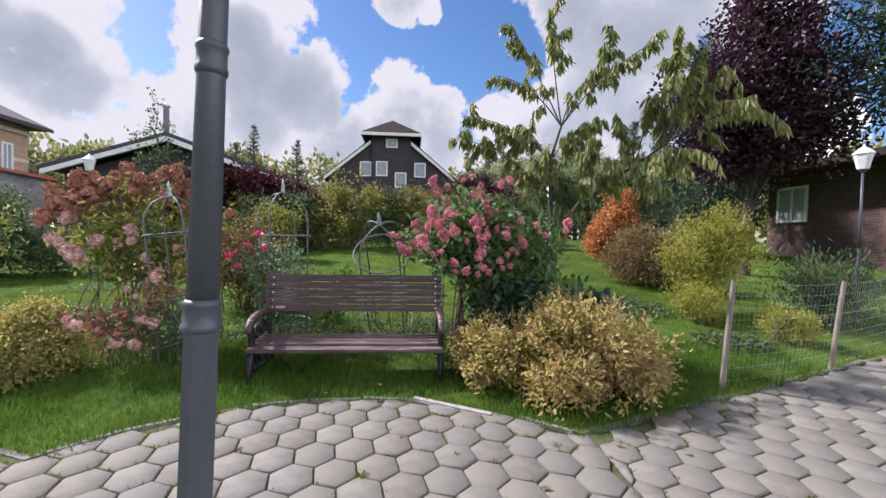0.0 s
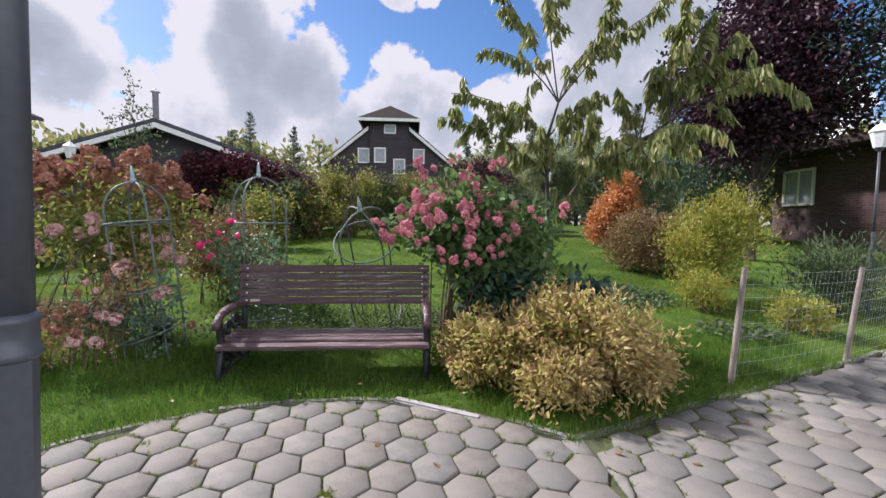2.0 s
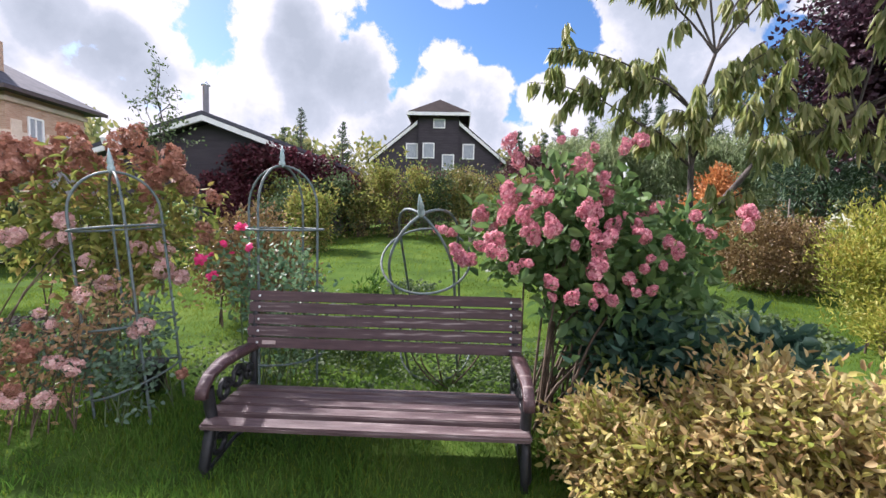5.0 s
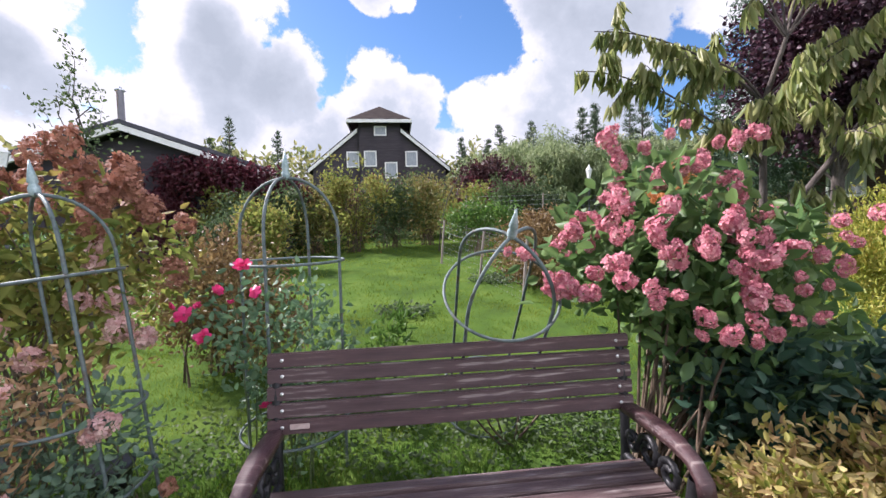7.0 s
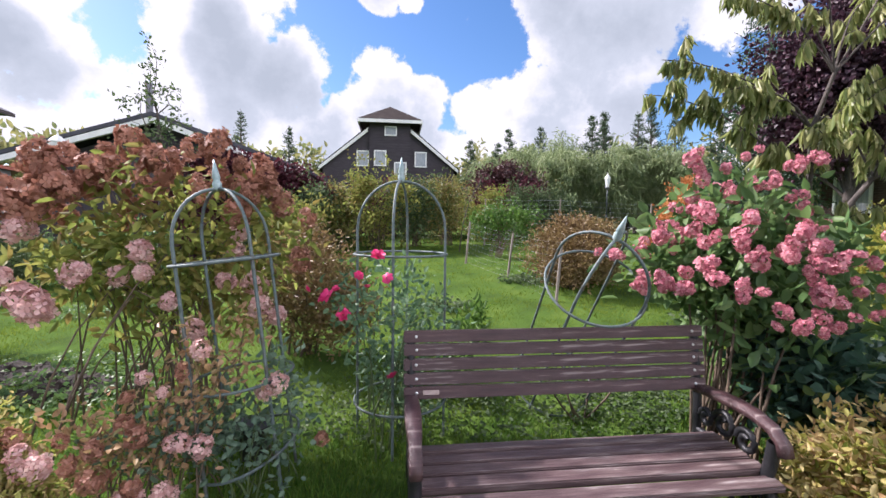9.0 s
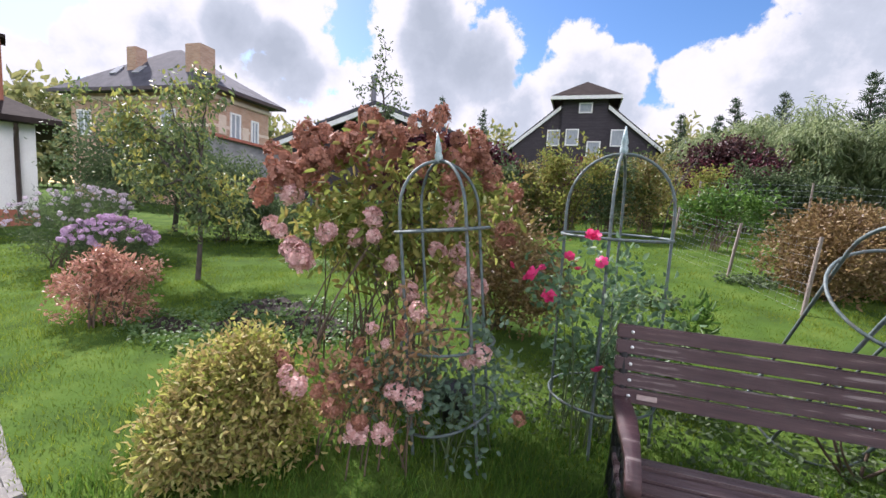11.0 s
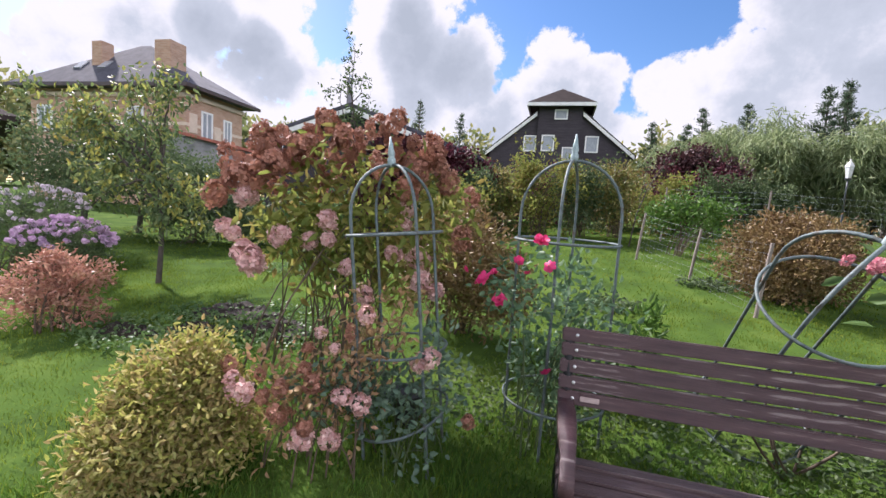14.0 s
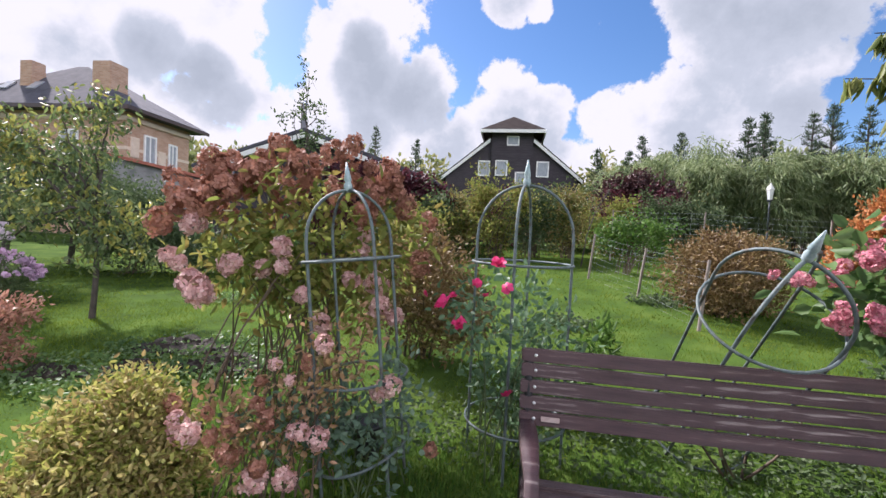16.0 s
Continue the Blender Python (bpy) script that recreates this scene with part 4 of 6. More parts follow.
put_heads(lowh, "faded_head", HEAD_SMALL, [(-0.28, -0.26, 0.40), (-0.34, -0.24, 0.44), (0.12, -0.32, 0.28), (0.2, -0.2, 0.22), (0.16, -0.1, 0.66), (0.06, -0.08, 0.72), (0.3, -0.04, 0.84), (0.34, -0.16, 0.42), (0.26, -0.2, 0.46), (0.62, 0.05, 0.62), (0.56, 0.06, 0.58)], 1.05, 50)
put_heads(lowh, "dried_head", HEAD_RUSSET, [(-0.14, -0.27, 0.42), (-0.2, -0.22, 0.5), (-0.06, -0.24, 0.46), (0.02, -0.16, 0.54), (-0.02, -0.3, 0.36), (-0.42, -0.18, 0.5), (0.1, -0.2, 0.5), (0.14, -0.33, 0.34), (0.22, -0.06, 0.74), (0.0, -0.1, 0.64), (0.84, 0.1, 0.3)], 0.55, 45)
redrose = plant("crimson_rose_bush", -0.98, 0.45, "slender rose bush with bright crimson blooms", "rose bush",
                [(0, 0, 0.75, 0.32, 0.28, 0.4), (-0.15, -0.1, 0.95, 0.25, 0.22, 0.25), (0.2, 0.05, 0.8, 0.28, 0.25, 0.35), (0.05, 0, 0.4, 0.3, 0.25, 0.3)],
                "rose", 95, 11, 0.052, 0.032, 0.07, near=True, stems=24, stem_r=0.006, stem_mat="green_stem")
put_heads(redrose, "rose_bloom", ROSE, [(-0.18, -0.33, 1.13), (-0.13, -0.30, 1.06), (-0.07, -0.28, 1.24), (-0.40, -0.25, 0.98), (-0.36, -0.28, 1.01), (-0.32, -0.22, 1.04), (-0.02, -0.3, 1.12), (-0.27, -0.3, 0.9), (-0.52, -0.1, 1.02), (0.02, -0.3, 0.52)], 0.85, 40)
pot = tagged(part("plastic_pot", lathe([(0.075, 0.0), (0.10, 0.19), (0.11, 0.19), (0.11, 0.21), (0.095, 0.21)], 20), M["pot"], smooth=True), "black plastic plant pot under the roses", "plant pot")
pot.matrix_basis = pose(-1.79, 0.26, gz(-1.79, 0.26))


# ---- trees ----
def tree(name, x, y, label, trunk, tips, leaf, per_tip, length, width, radius, droop=0.6, r0=0.05, bark="bark", twigs=5, hang=0.25, along=0.6, category="tree"):
    """A tapered trunk, limbs to given tips, twigs off the limbs and leaves along them. Points are given from the foot."""
    z = gz(x, y)
    thing = empty(name, x, y, z, label, category)
    trunk = np.array(trunk, dtype=float)
    limbs, twig_lines, P, D = [], [], [], []
    for tip in tips:
        tip = np.array(tip, dtype=float)
        start = trunk[rng.integers(max(1, len(trunk) - 2), len(trunk))]
        pts = curve_points(start, tip, 0, (0, 0, 0.12 * np.linalg.norm(tip - start)), 8)
        pts[1:-1] += rng.normal(size=(6, 3)) * 0.03
        limbs.append((pts, np.linspace(r0 * 0.55, r0 * 0.10, 8)))
        for _ in range(twigs):
            q = 1.0 if _ < 2 else rng.uniform(1 - along, 1.0)
            a = pts[int(q * 7)]
            b = a + unit(rng.normal(size=3) + np.array([0, 0, 0.2]) + 0.8 * unit(tip - start)) * hang * rng.uniform(0.6, 1.5)
            tw = curve_points(a, b, 0.12 * hang, (0, 0, 0), 4)
            twig_lines.append((tw, np.linspace(r0 * 0.10, r0 * 0.05, 4)))
            t = rng.uniform(0.1, 1.0, (per_tip, 1))
            p = a + (b - a) * t + rng.normal(size=(per_tip, 3)) * radius
            P.append(p)
            d = unit(rng.normal(size=(per_tip, 3))) * 0.8
            d[:, 2] -= droop
            D.append(d)
    tr = array_part("trunk", tubes([(trunk, np.linspace(r0, r0 * 0.55, len(trunk)))], 10), M[bark], thing, smooth=True)
    for line in limbs:
        array_part("limb", tubes([line], 6), M["bark"], thing, smooth=True)
    tagged(array_part("twig_network", tubes(twig_lines, 4), M["bark"], thing, smooth=True), kind="stuff")
    array_part("crown", leaves(np.concatenate(P), np.concatenate(D), length, width), LEAF[leaf], thing)
    return thing


def cherry_tree():
    """Open crown: leader and one long side limb, slender branches, leaves hanging in rows from the twigs."""
    foot = np.array([2.33, 0.68, gz(2.33, 0.68)])
    thing = empty("cherry_tree", *foot, "young cherry tree with long drooping yellow-green leaves", "tree")
    crotch, fork, crown = (2.30, 0.65, 1.35), (2.24, 0.60, 2.32), (2.35, 0.55, 2.73)
    knee, elbow, bend = (2.68, 0.50, 1.95), (3.13, 0.25, 2.23), (3.29, 0.0, 2.41)
    low = (2.27, 0.63, 1.9)
    array_part("trunk", tubes([(np.array([(2.33, 0.68, foot[2] - 0.08), (2.34, 0.67, 0.8), crotch]) - foot, [0.05, 0.042, 0.036])], 10), M["bark"], thing, smooth=True)
    array_part("limb", tubes([(np.array([crotch, low, fork, crown]) - foot, [0.026, 0.022, 0.018, 0.013])], 8), M["bark"], thing, smooth=True)
    array_part("limb", tubes([(np.array([crotch, knee, elbow, bend]) - foot, [0.024, 0.020, 0.016, 0.012])], 8), M["bark"], thing, smooth=True)
    branches = [(low, (1.04, 0.9, 2.62), 1), (fork, (1.18, 0.9, 2.90), 1), (fork, (1.60, 0.7, 2.62), 1.3), (crown, (1.65, 0.7, 3.33), 1.1), (crown, (1.70, 0.6, 3.96), 1), (crown, (2.15, 0.5, 4.1), 1), (crown, (3.00, 0.6, 3.94), 1),
                (crown, (2.85, 0.76, 3.4), 0.9), (crown, (3.33, 0.25, 3.65), 1), (bend, (3.38, -0.1, 3.49), 1.8), (bend, (3.58, -0.2, 3.4), 1.6), (bend, (3.78, -0.4, 3.13), 1.4), (bend, (3.90, -0.55, 2.68), 1.4), (bend, (3.45, -0.3, 2.32), 1.4),
                (bend, (4.1, -0.2, 2.9), 1.4), (elbow, (3.76, 0.3, 2.15), 1.0), (elbow, (3.18, 0.1, 3.0), 1.6), (knee, (3.45, 1.2, 2.2), 0.9), (low, (1.85, 0.55, 2.2), 1.3), (low, (2.05, 0.2, 2.35), 1.3), (knee, (2.62, 0.15, 2.35), 1.6),
                (knee, (2.85, 0.0, 2.05), 1.4), (elbow, (3.05, -0.25, 2.15), 1.2), (fork, (2.75, 0.25, 2.75), 1.5), (elbow, (2.9, 0.3, 2.7), 1.6), (crotch, (2.55, 0.35, 1.72), 1.2), (knee, (2.45, 0.1, 2.0), 1.4), (elbow, (3.3, 0.1, 1.95), 1.2), (knee, (2.95, 0.35, 2.3), 1.6), (low, (2.45, 0.25, 2.55), 1.4), (fork, (2.0, 0.9, 2.8), 1.2), (knee, (2.9, 0.9, 2.5), 1.1), (bend, (3.55, 0.25, 2.85), 1.5)]
    twigs, P, D = [], [], []

    def hang(pts, dense):
        """Leaves in twos and threes from nodes along a twig."""
        L = np.linalg.norm(np.diff(pts, axis=0), axis=1).sum()
        for _ in range(max(2, int(L / 0.0145 * dense))):
            q = rng.uniform(0.18, 1.0) * (len(pts) - 1)
            i = min(int(q), len(pts) - 2)
            a = pts[i] + (pts[i + 1] - pts[i]) * (q - i)
            for _ in range(rng.integers(1, 4)):
                P.append(a + rng.normal(size=3) * 0.010)
                d = rng.normal(size=3) * 0.30
                D.append(d + np.array([0, 0, -1.5]) + unit(pts[i + 1] - pts[i]) * 0.35)

    for start, tip, dense in branches:
        start, tip = np.array(start), np.array(tip)
        span = np.linalg.norm(tip - start)
        pts = curve_points(start, tip, 0.0, np.array([0, 0, 0.10 * span]) + rng.normal(size=3) * 0.04, 9)
        array_part("branch", tubes([(pts - foot, np.linspace(0.009, 0.003, 9))], 6), M["bark"], thing, smooth=True)
        hang(pts[3:], 0.75 * dense)
        for q in np.arange(0.3, 0.99, 0.15 / dense / max(span, 0.5)):
            a = pts[int(q * 8)]
            b = a + (unit(rng.normal(size=3)) * 0.75 + unit(tip - start) * 0.6) * rng.uniform(0.14, 0.32)
            tw = curve_points(a, b, 0.05, (0, 0, 0.03), 4)
            twigs.append((tw - foot, np.linspace(0.004, 0.002, 4)))
            hang(tw, 0.9)
    tagged(array_part("twig_network", tubes(twigs, 4), M["bark"], thing, smooth=True), kind="stuff")
    array_part("crown", leaves(np.array(P) - foot, np.array(D), 0.14, 0.036, 0.2, 0.12), LEAF["cherry"], thing)


cherry_tree()

PLUM_TIPS = [(-1.0, -0.3, 2.2), (-0.7, 0.3, 1.7), (-0.3, -0.2, 2.7), (0.15, 0.1, 2.8), (-0.5, -0.4, 1.3), (0.5, 0.1, 1.5), (-1.1, 0.1, 1.5), (-0.4, 0.2, 2.2), (0.4, -0.2, 0.9), (-0.8, -0.3, 2.4), (-1.9, -0.3, 2.75), (-1.6, 0.0, 2.2), (-1.5, 0.1, 1.7), (-1.2, -0.3, 2.6), (0.7, 0.1, 1.1), (-0.2, 0.1, 3.0)]
tree("plum_tree", -6.7, 2.75, "young plum tree with yellowing leaves and limewashed trunk", [(0, 0, -0.05), (0.03, 0, 0.25), (0.06, 0, 0.6), (0.04, 0.02, 1.1), (0.0, 0, 1.5)], PLUM_TIPS, "plum", 34, 0.098, 0.044, 0.09, 0.8, 0.042, "bark", twigs=6, hang=0.4, along=0.8)
PEAR_TIPS = [(0.0, 0.0, 3.4), (0.15, 0.05, 3.0), (-0.2, 0.0, 2.9), (0.25, 0, 2.6), (-0.35, 0.05, 2.7), (0.1, -0.1, 2.4), (-0.1, 0.1, 3.2), (0.35, 0.1, 2.2), (-0.2, 0, 2.2)]
tree("pear_sapling", -3.9, 3.3, "slim upright pear sapling with small green leaves", [(0, 0, -0.05), (0, 0, 0.8), (0.02, 0, 1.6), (0, 0, 2.2)], PEAR_TIPS, "dull", 11, 0.06, 0.03, 0.04, 0.1, 0.022, twigs=6, hang=0.22, along=0.9)


def crown_tree(name, x, y, label, height, blobs, leaf, n_clumps, per, length, width, radius, r0=0.12, category="tree", droop=0.1, lift=0.25, shell=0.4):
    z = gz(x, y)
    thing = empty(name, x, y, z, label, category)
    world = [(a + x, b + y, c + z, d, e, f) for a, b, c, d, e, f in blobs]
    arrays, C = foliage(world, n_clumps, per, length, width, radius, droop, 0, 0.2, shell)
    off = np.array([x, y, z])
    array_part("crown", (arrays[0] - off, arrays[1]), LEAF[leaf], thing)
    spine = curve_points((0, 0, -0.1), (0.1, 0, height * 0.9), 0, (0.08, 0.05, 0), 9)
    array_part("trunk", tubes([(spine, np.linspace(r0, r0 * 0.15, 9))], 9), M["bark"], thing, smooth=True)
    lines = []
    for c in C[rng.choice(len(C), size=min(36, len(C)), replace=False)] - off:
        k = int(np.clip((c[2] / (height * 0.9) - lift * 0.4) * 8, 1, 7))
        lines.append((curve_points(spine[k], c, 0, (0, 0, 0.1), 5), np.linspace(r0 * 0.28, r0 * 0.06, 5)))
    tagged(array_part("limb_network", tubes(lines, 5), M["bark"], thing, smooth=True), kind="stuff")
    return thing


crown_tree("purple_maple", 9.9, 6.6, "large dense dark purple maple tree", 8.5, [(0, 0, 4.3, 2.1, 1.9, 1.2), (0.3, 0, 5.8, 1.9, 1.7, 1.5), (-1.2, 0, 4.9, 1.3, 1.4, 1.0), (0.9, -0.2, 4.0, 1.5, 1.4, 1.1), (0.5, 0, 7.4, 1.2, 1.2, 1.3), (-0.4, 0, 3.4, 1.3, 1.2, 0.7)], "maple", 820, 34, 0.125, 0.09, 0.24, 0.16, shell=0.3)
crown_tree("dark_conifer", 13.2, 4.4, "tall dark green conifer beside the brick house", 12, [(0, 0, 5.6, 2.8, 2.8, 1.8), (0.4, -0.6, 8.2, 2.4, 2.4, 2.0), (-1.0, -0.2, 7.0, 1.6, 1.6, 1.2), (0.2, 0, 10.5, 1.8, 1.8, 2.0), (0.5, -1.2, 4.8, 1.6, 1.6, 0.7)], "conifer", 560, 28, 0.26, 0.05, 0.22, 0.22)

# first spruce added so that its shade falls on the brown brick wall
crown_tree("dark_spruce", 12.8, 12.0, "dark green spruce behind the wire fence", 9, [(0, 0, 3.0, 1.9, 1.9, 2.0), (0, 0, 5.5, 1.5, 1.5, 2.0), (0, 0, 7.8, 0.9, 0.9, 1.3)], "conifer", 300, 28, 0.24, 0.05, 0.20, 0.16)
crown_tree("dark_spruce", 16.0, 13.5, "dark green spruce beside the brick house", 9, [(0, 0, 3.0, 1.7, 1.7, 2.0), (0, 0, 5.5, 1.4, 1.4, 2.0), (0, 0, 7.8, 0.9, 0.9, 1.3)], "conifer", 220, 28, 0.24, 0.05, 0.20, 0.16)

crown_tree("apple_tree", -11.2, 4.7, "old apple tree with dull green leaves", 3.4, [(0, 0, 2.1, 1.2, 1.1, 0.9), (-0.8, 0.3, 1.7, 0.9, 0.9, 0.7), (0.7, 0, 1.6, 0.9, 0.8, 0.7)], "dull", 330, 24, 0.08, 0.04, 0.15, 0.08)
crown_tree("apple_tree", -12.4, 7.0, "apple tree with dull green leaves before the brick house", 3.6, [(0, 0, 2.2, 1.3, 1.2, 1.0), (0.9, 0, 1.8, 0.9, 0.9, 0.7), (-0.9, 0, 1.7, 0.9, 0.9, 0.7)], "dull", 330, 24, 0.09, 0.045, 0.16, 0.08)


def conifer(name, x, y, height, spread, label, leaf="pine", n=420, group="young pines"):
    z = gz(x, y)
    thing = empty(name, x, y, z, label, "tree", group)
    lines, P, D = [], [], []
    levels = max(8, int(height * 2.3))
    for k in range(levels):
        q = (k + 1) / (levels + 0.6)
        r = spread * 0.95 * (1 - q) ** 0.9 + 0.06
        zz = height * (0.12 + 0.86 * q)
        for i in range(6):
            a = rng.uniform(0, 2 * math.pi)
            rr = r * rng.uniform(0.6, 1.15)
            tip = np.array([rr * math.cos(a), rr * math.sin(a), zz + rr * rng.uniform(0.2, 0.75)])
            lines.append((curve_points((0, 0, zz), tip, 0, (0, 0, -0.05 * rr), 4), np.linspace(0.03, 0.01, 4)))
            m = max(4, int(n / levels / 6 * (0.5 + rr / spread)))
            t = rng.uniform(0.2, 1.05, (m, 1))
            P.append(np.array([0, 0, zz]) + (tip - np.array([0, 0, zz])) * t + rng.normal(size=(m, 3)) * 0.07)
            D.append(unit(tip - np.array([0, 0, zz])) * 0.8 + rng.normal(size=(m, 3)) * 0.6 + np.array([0, 0, 0.35]))
    array_part("trunk", tubes([([(0, 0, -0.1), (0, 0, height * 0.5), (0, 0, height)], [0.02 * height, 0.012 * height, 0.01])], 7), M["bark"], thing, smooth=True)
    tagged(array_part("branch_network", tubes(lines, 4), M["bark"], thing), kind="stuff")
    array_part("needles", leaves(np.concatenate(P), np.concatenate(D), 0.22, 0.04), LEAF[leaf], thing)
    return thing


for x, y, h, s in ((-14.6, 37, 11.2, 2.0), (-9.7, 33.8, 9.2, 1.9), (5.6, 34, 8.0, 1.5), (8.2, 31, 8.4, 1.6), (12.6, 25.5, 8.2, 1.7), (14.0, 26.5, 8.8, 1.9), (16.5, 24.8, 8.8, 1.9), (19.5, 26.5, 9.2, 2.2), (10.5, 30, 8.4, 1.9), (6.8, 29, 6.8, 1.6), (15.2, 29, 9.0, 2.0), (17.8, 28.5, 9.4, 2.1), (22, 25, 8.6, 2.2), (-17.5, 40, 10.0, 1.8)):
    conifer("pine_tree", x, y, h, s, "young dark green pine beyond the garden, needles paled for haze", n=3400)
for x, y, h, w in ((9.3, 22.5, 5.6, 1.6), (11.8, 21.5, 5.2, 1.5), (7.6, 25.5, 6.2, 1.5), (10.6, 26, 7.2, 1.8), (13.6, 22.5, 6.2, 1.7), (5.6, 27, 5.6, 1.5), (15.8, 21.5, 6.0, 1.7), (8.6, 29, 7.2, 1.7)):
    crown_tree("weeping_willow", x, y, "pale green weeping willow", h, [(0, 0, h * 0.68, w, w, h * 0.26), (0.3, 0, h * 0.42, w * 1.05, w, h * 0.3)], "willow", 260, 26, 0.42, 0.055, 0.20, 0.1, droop=1.6)

# ---- shrubs farther off ----
plant("golden_privet", 5.6, 2.3, "rounded yellow-green shrub on the lawn", "shrub", [(0, 0, 1.05, 0.68, 0.65, 0.55), (-0.1, 0, 0.65, 0.5, 0.5, 0.4), (-0.4, -0.2, 0.35, 0.35, 0.35, 0.3), (0.3, 0, 1.2, 0.5, 0.5, 0.4), (-0.55, -0.1, 0.95, 0.35, 0.35, 0.35), (0.15, 0, 1.55, 0.3, 0.3, 0.25)], "yellow", 380, 34, 0.065, 0.018, 0.11, up=1.0, spread=0.5, shell=0.25)
plant("golden_privet", 4.95, 1.6, "small yellow shrub on the lawn", "shrub", [(0, 0, 0.28, 0.30, 0.3, 0.25)], "yellow", 70, 30, 0.05, 0.016, 0.06, up=0.5)
plant("golden_privet", 5.6, 0.75, "small yellow shrub beside the wire fence", "shrub", [(0, 0, 0.2, 0.32, 0.3, 0.2)], "yellow", 70, 30, 0.05, 0.016, 0.06, up=0.5)
plant("tall_grass_clump", 7.3, 1.9, "clump of tall green border plants beside a lamp post", "plant", [(0, 0, 0.5, 0.8, 0.6, 0.5), (0.8, 0.5, 0.5, 0.8, 0.6, 0.5)], "dull", 170, 22, 0.11, 0.022, 0.16, up=0.9, stems=16, stem_mat="green_stem", spread=0.5, shell=0.2)
plant("barberry_bush", 5.9, 4.6, "rounded brown barberry bush on the lawn", "bush", [(0, 0, 0.65, 0.9, 0.8, 0.68), (0.55, 0, 0.55, 0.7, 0.7, 0.55), (-0.4, 0, 0.6, 0.65, 0.6, 0.6)], "brown", 560, 28, 0.055, 0.03, 0.08)
plant("orange_shrub", 7.3, 8.8, "bright orange autumn shrub", "shrub", [(0, 0, 1.15, 0.6, 0.6, 0.85), (0.25, 0, 1.95, 0.32, 0.32, 0.5), (-0.45, 0, 0.7, 0.5, 0.5, 0.55)], "orange", 330, 20, 0.11, 0.06, 0.11, up=0.3)
plant("brown_hedge_bush", 2.15, 4.75, "rounded brown-gold hedge bush beside the mown lawn", "bush", [(0, 0, 0.6, 0.78, 0.8, 0.62), (0.5, 0.6, 0.6, 0.8, 0.8, 0.62), (0.2, 0.2, 0.85, 0.6, 0.6, 0.4)], "brown", 700, 28, 0.055, 0.03, 0.08)
plant("young_currant", 1.75, 8.4, "bright green young currant bush tied to stakes", "bush", [(0, 0, 1.0, 0.6, 0.5, 0.45), (0.7, 0.2, 0.9, 0.5, 0.5, 0.45), (-0.4, 0, 0.85, 0.4, 0.4, 0.4)], "green", 120, 18, 0.085, 0.05, 0.13, spread=0.6, shell=0.2)
plant("michaelmas_daisy", -8.0, 2.35, "mound of lilac asters in flower", "flowering plant", [(0, 0, 0.45, 0.6, 0.55, 0.45)], "dull", 190, 26, 0.06, 0.014, 0.07, up=0.6)
ast = bpy.context.scene.objects["michaelmas_daisy"]
ASTER = [floret_mesh("aster_head", LEAF["lilac"], 0.035, 0.02, 24, 0.022, s, 0.0) for s in (21, 22)]
put_heads(ast, "aster_head", ASTER, surface_spots([(0, 0, 0.48, 0.62, 0.58, 0.46)], 120, 0.15, None, 0.06), 1.1)
plant("pale_aster", -9.4, 2.6, "tall pale lilac aster clump", "flowering plant", [(0, 0, 0.6, 0.9, 0.7, 0.6), (0.3, 0.2, 1.0, 0.6, 0.5, 0.35)], "dull", 260, 26, 0.06, 0.014, 0.10, up=0.6)
pale = bpy.context.scene.objects["pale_aster"]
PALE = [floret_mesh("pale_head", LEAF["pale"], 0.03, 0.02, 16, 0.02, s, 0.0) for s in (23, 24)]
put_heads(pale, "aster_head", PALE, surface_spots([(0, 0, 0.65, 0.9, 0.72, 0.62), (0.3, 0.2, 1.0, 0.62, 0.52, 0.38)], 110, 0.1, None, 0.07), 1.0)
plant("red_spirea", -5.75, 0.85, "low red-orange spirea bush beside the lawn", "bush", [(0, 0, 0.32, 0.42, 0.4, 0.30), (-0.5, 0, 0.25, 0.3, 0.3, 0.2), (0.1, 0.1, 0.5, 0.34, 0.3, 0.25), (-0.2, 0, 0.6, 0.2, 0.2, 0.2)], "spirea_red", 150, 24, 0.05, 0.022, 0.05, spread=0.45)
plant("bronze_spirea", -1.9, 1.9, "rusty brown spirea bush behind the obelisks", "bush", [(0, 0, 0.75, 0.6, 0.5, 0.55), (0.35, 0, 0.5, 0.45, 0.4, 0.4)], "brown", 260, 24, 0.055, 0.026, 0.08)
plant("dark_green_shrub", 1.72, 0.0, "low dark bluish green perennial beside the hydrangea", "plant", [(0, 0, 0.38, 0.4, 0.3, 0.36), (0.4, 0.12, 0.32, 0.36, 0.32, 0.3), (-0.15, 0.1, 0.6, 0.25, 0.25, 0.25), (0.75, -0.05, 0.42, 0.3, 0.25, 0.26)], "blue_green", 250, 16, 0.10, 0.055, 0.07)
plant("lilac_bush", -9.8, 6.4, "large dull green garden bush", "bush", [(0, 0, 0.9, 1.1, 1.0, 0.9), (1.2, 0.5, 0.6, 0.9, 0.9, 0.6), (-0.7, 0.2, 1.4, 0.9, 0.9, 0.85), (0.3, 0, 1.6, 0.6, 0.6, 0.6)], "dull", 460, 26, 0.09, 0.045, 0.14)
plant("currant_bush", -6.2, 6.2, "dark green currant bush", "bush", [(0, 0, 0.7, 0.9, 0.8, 0.7)], "hydrangea", 220, 24, 0.09, 0.05, 0.12)
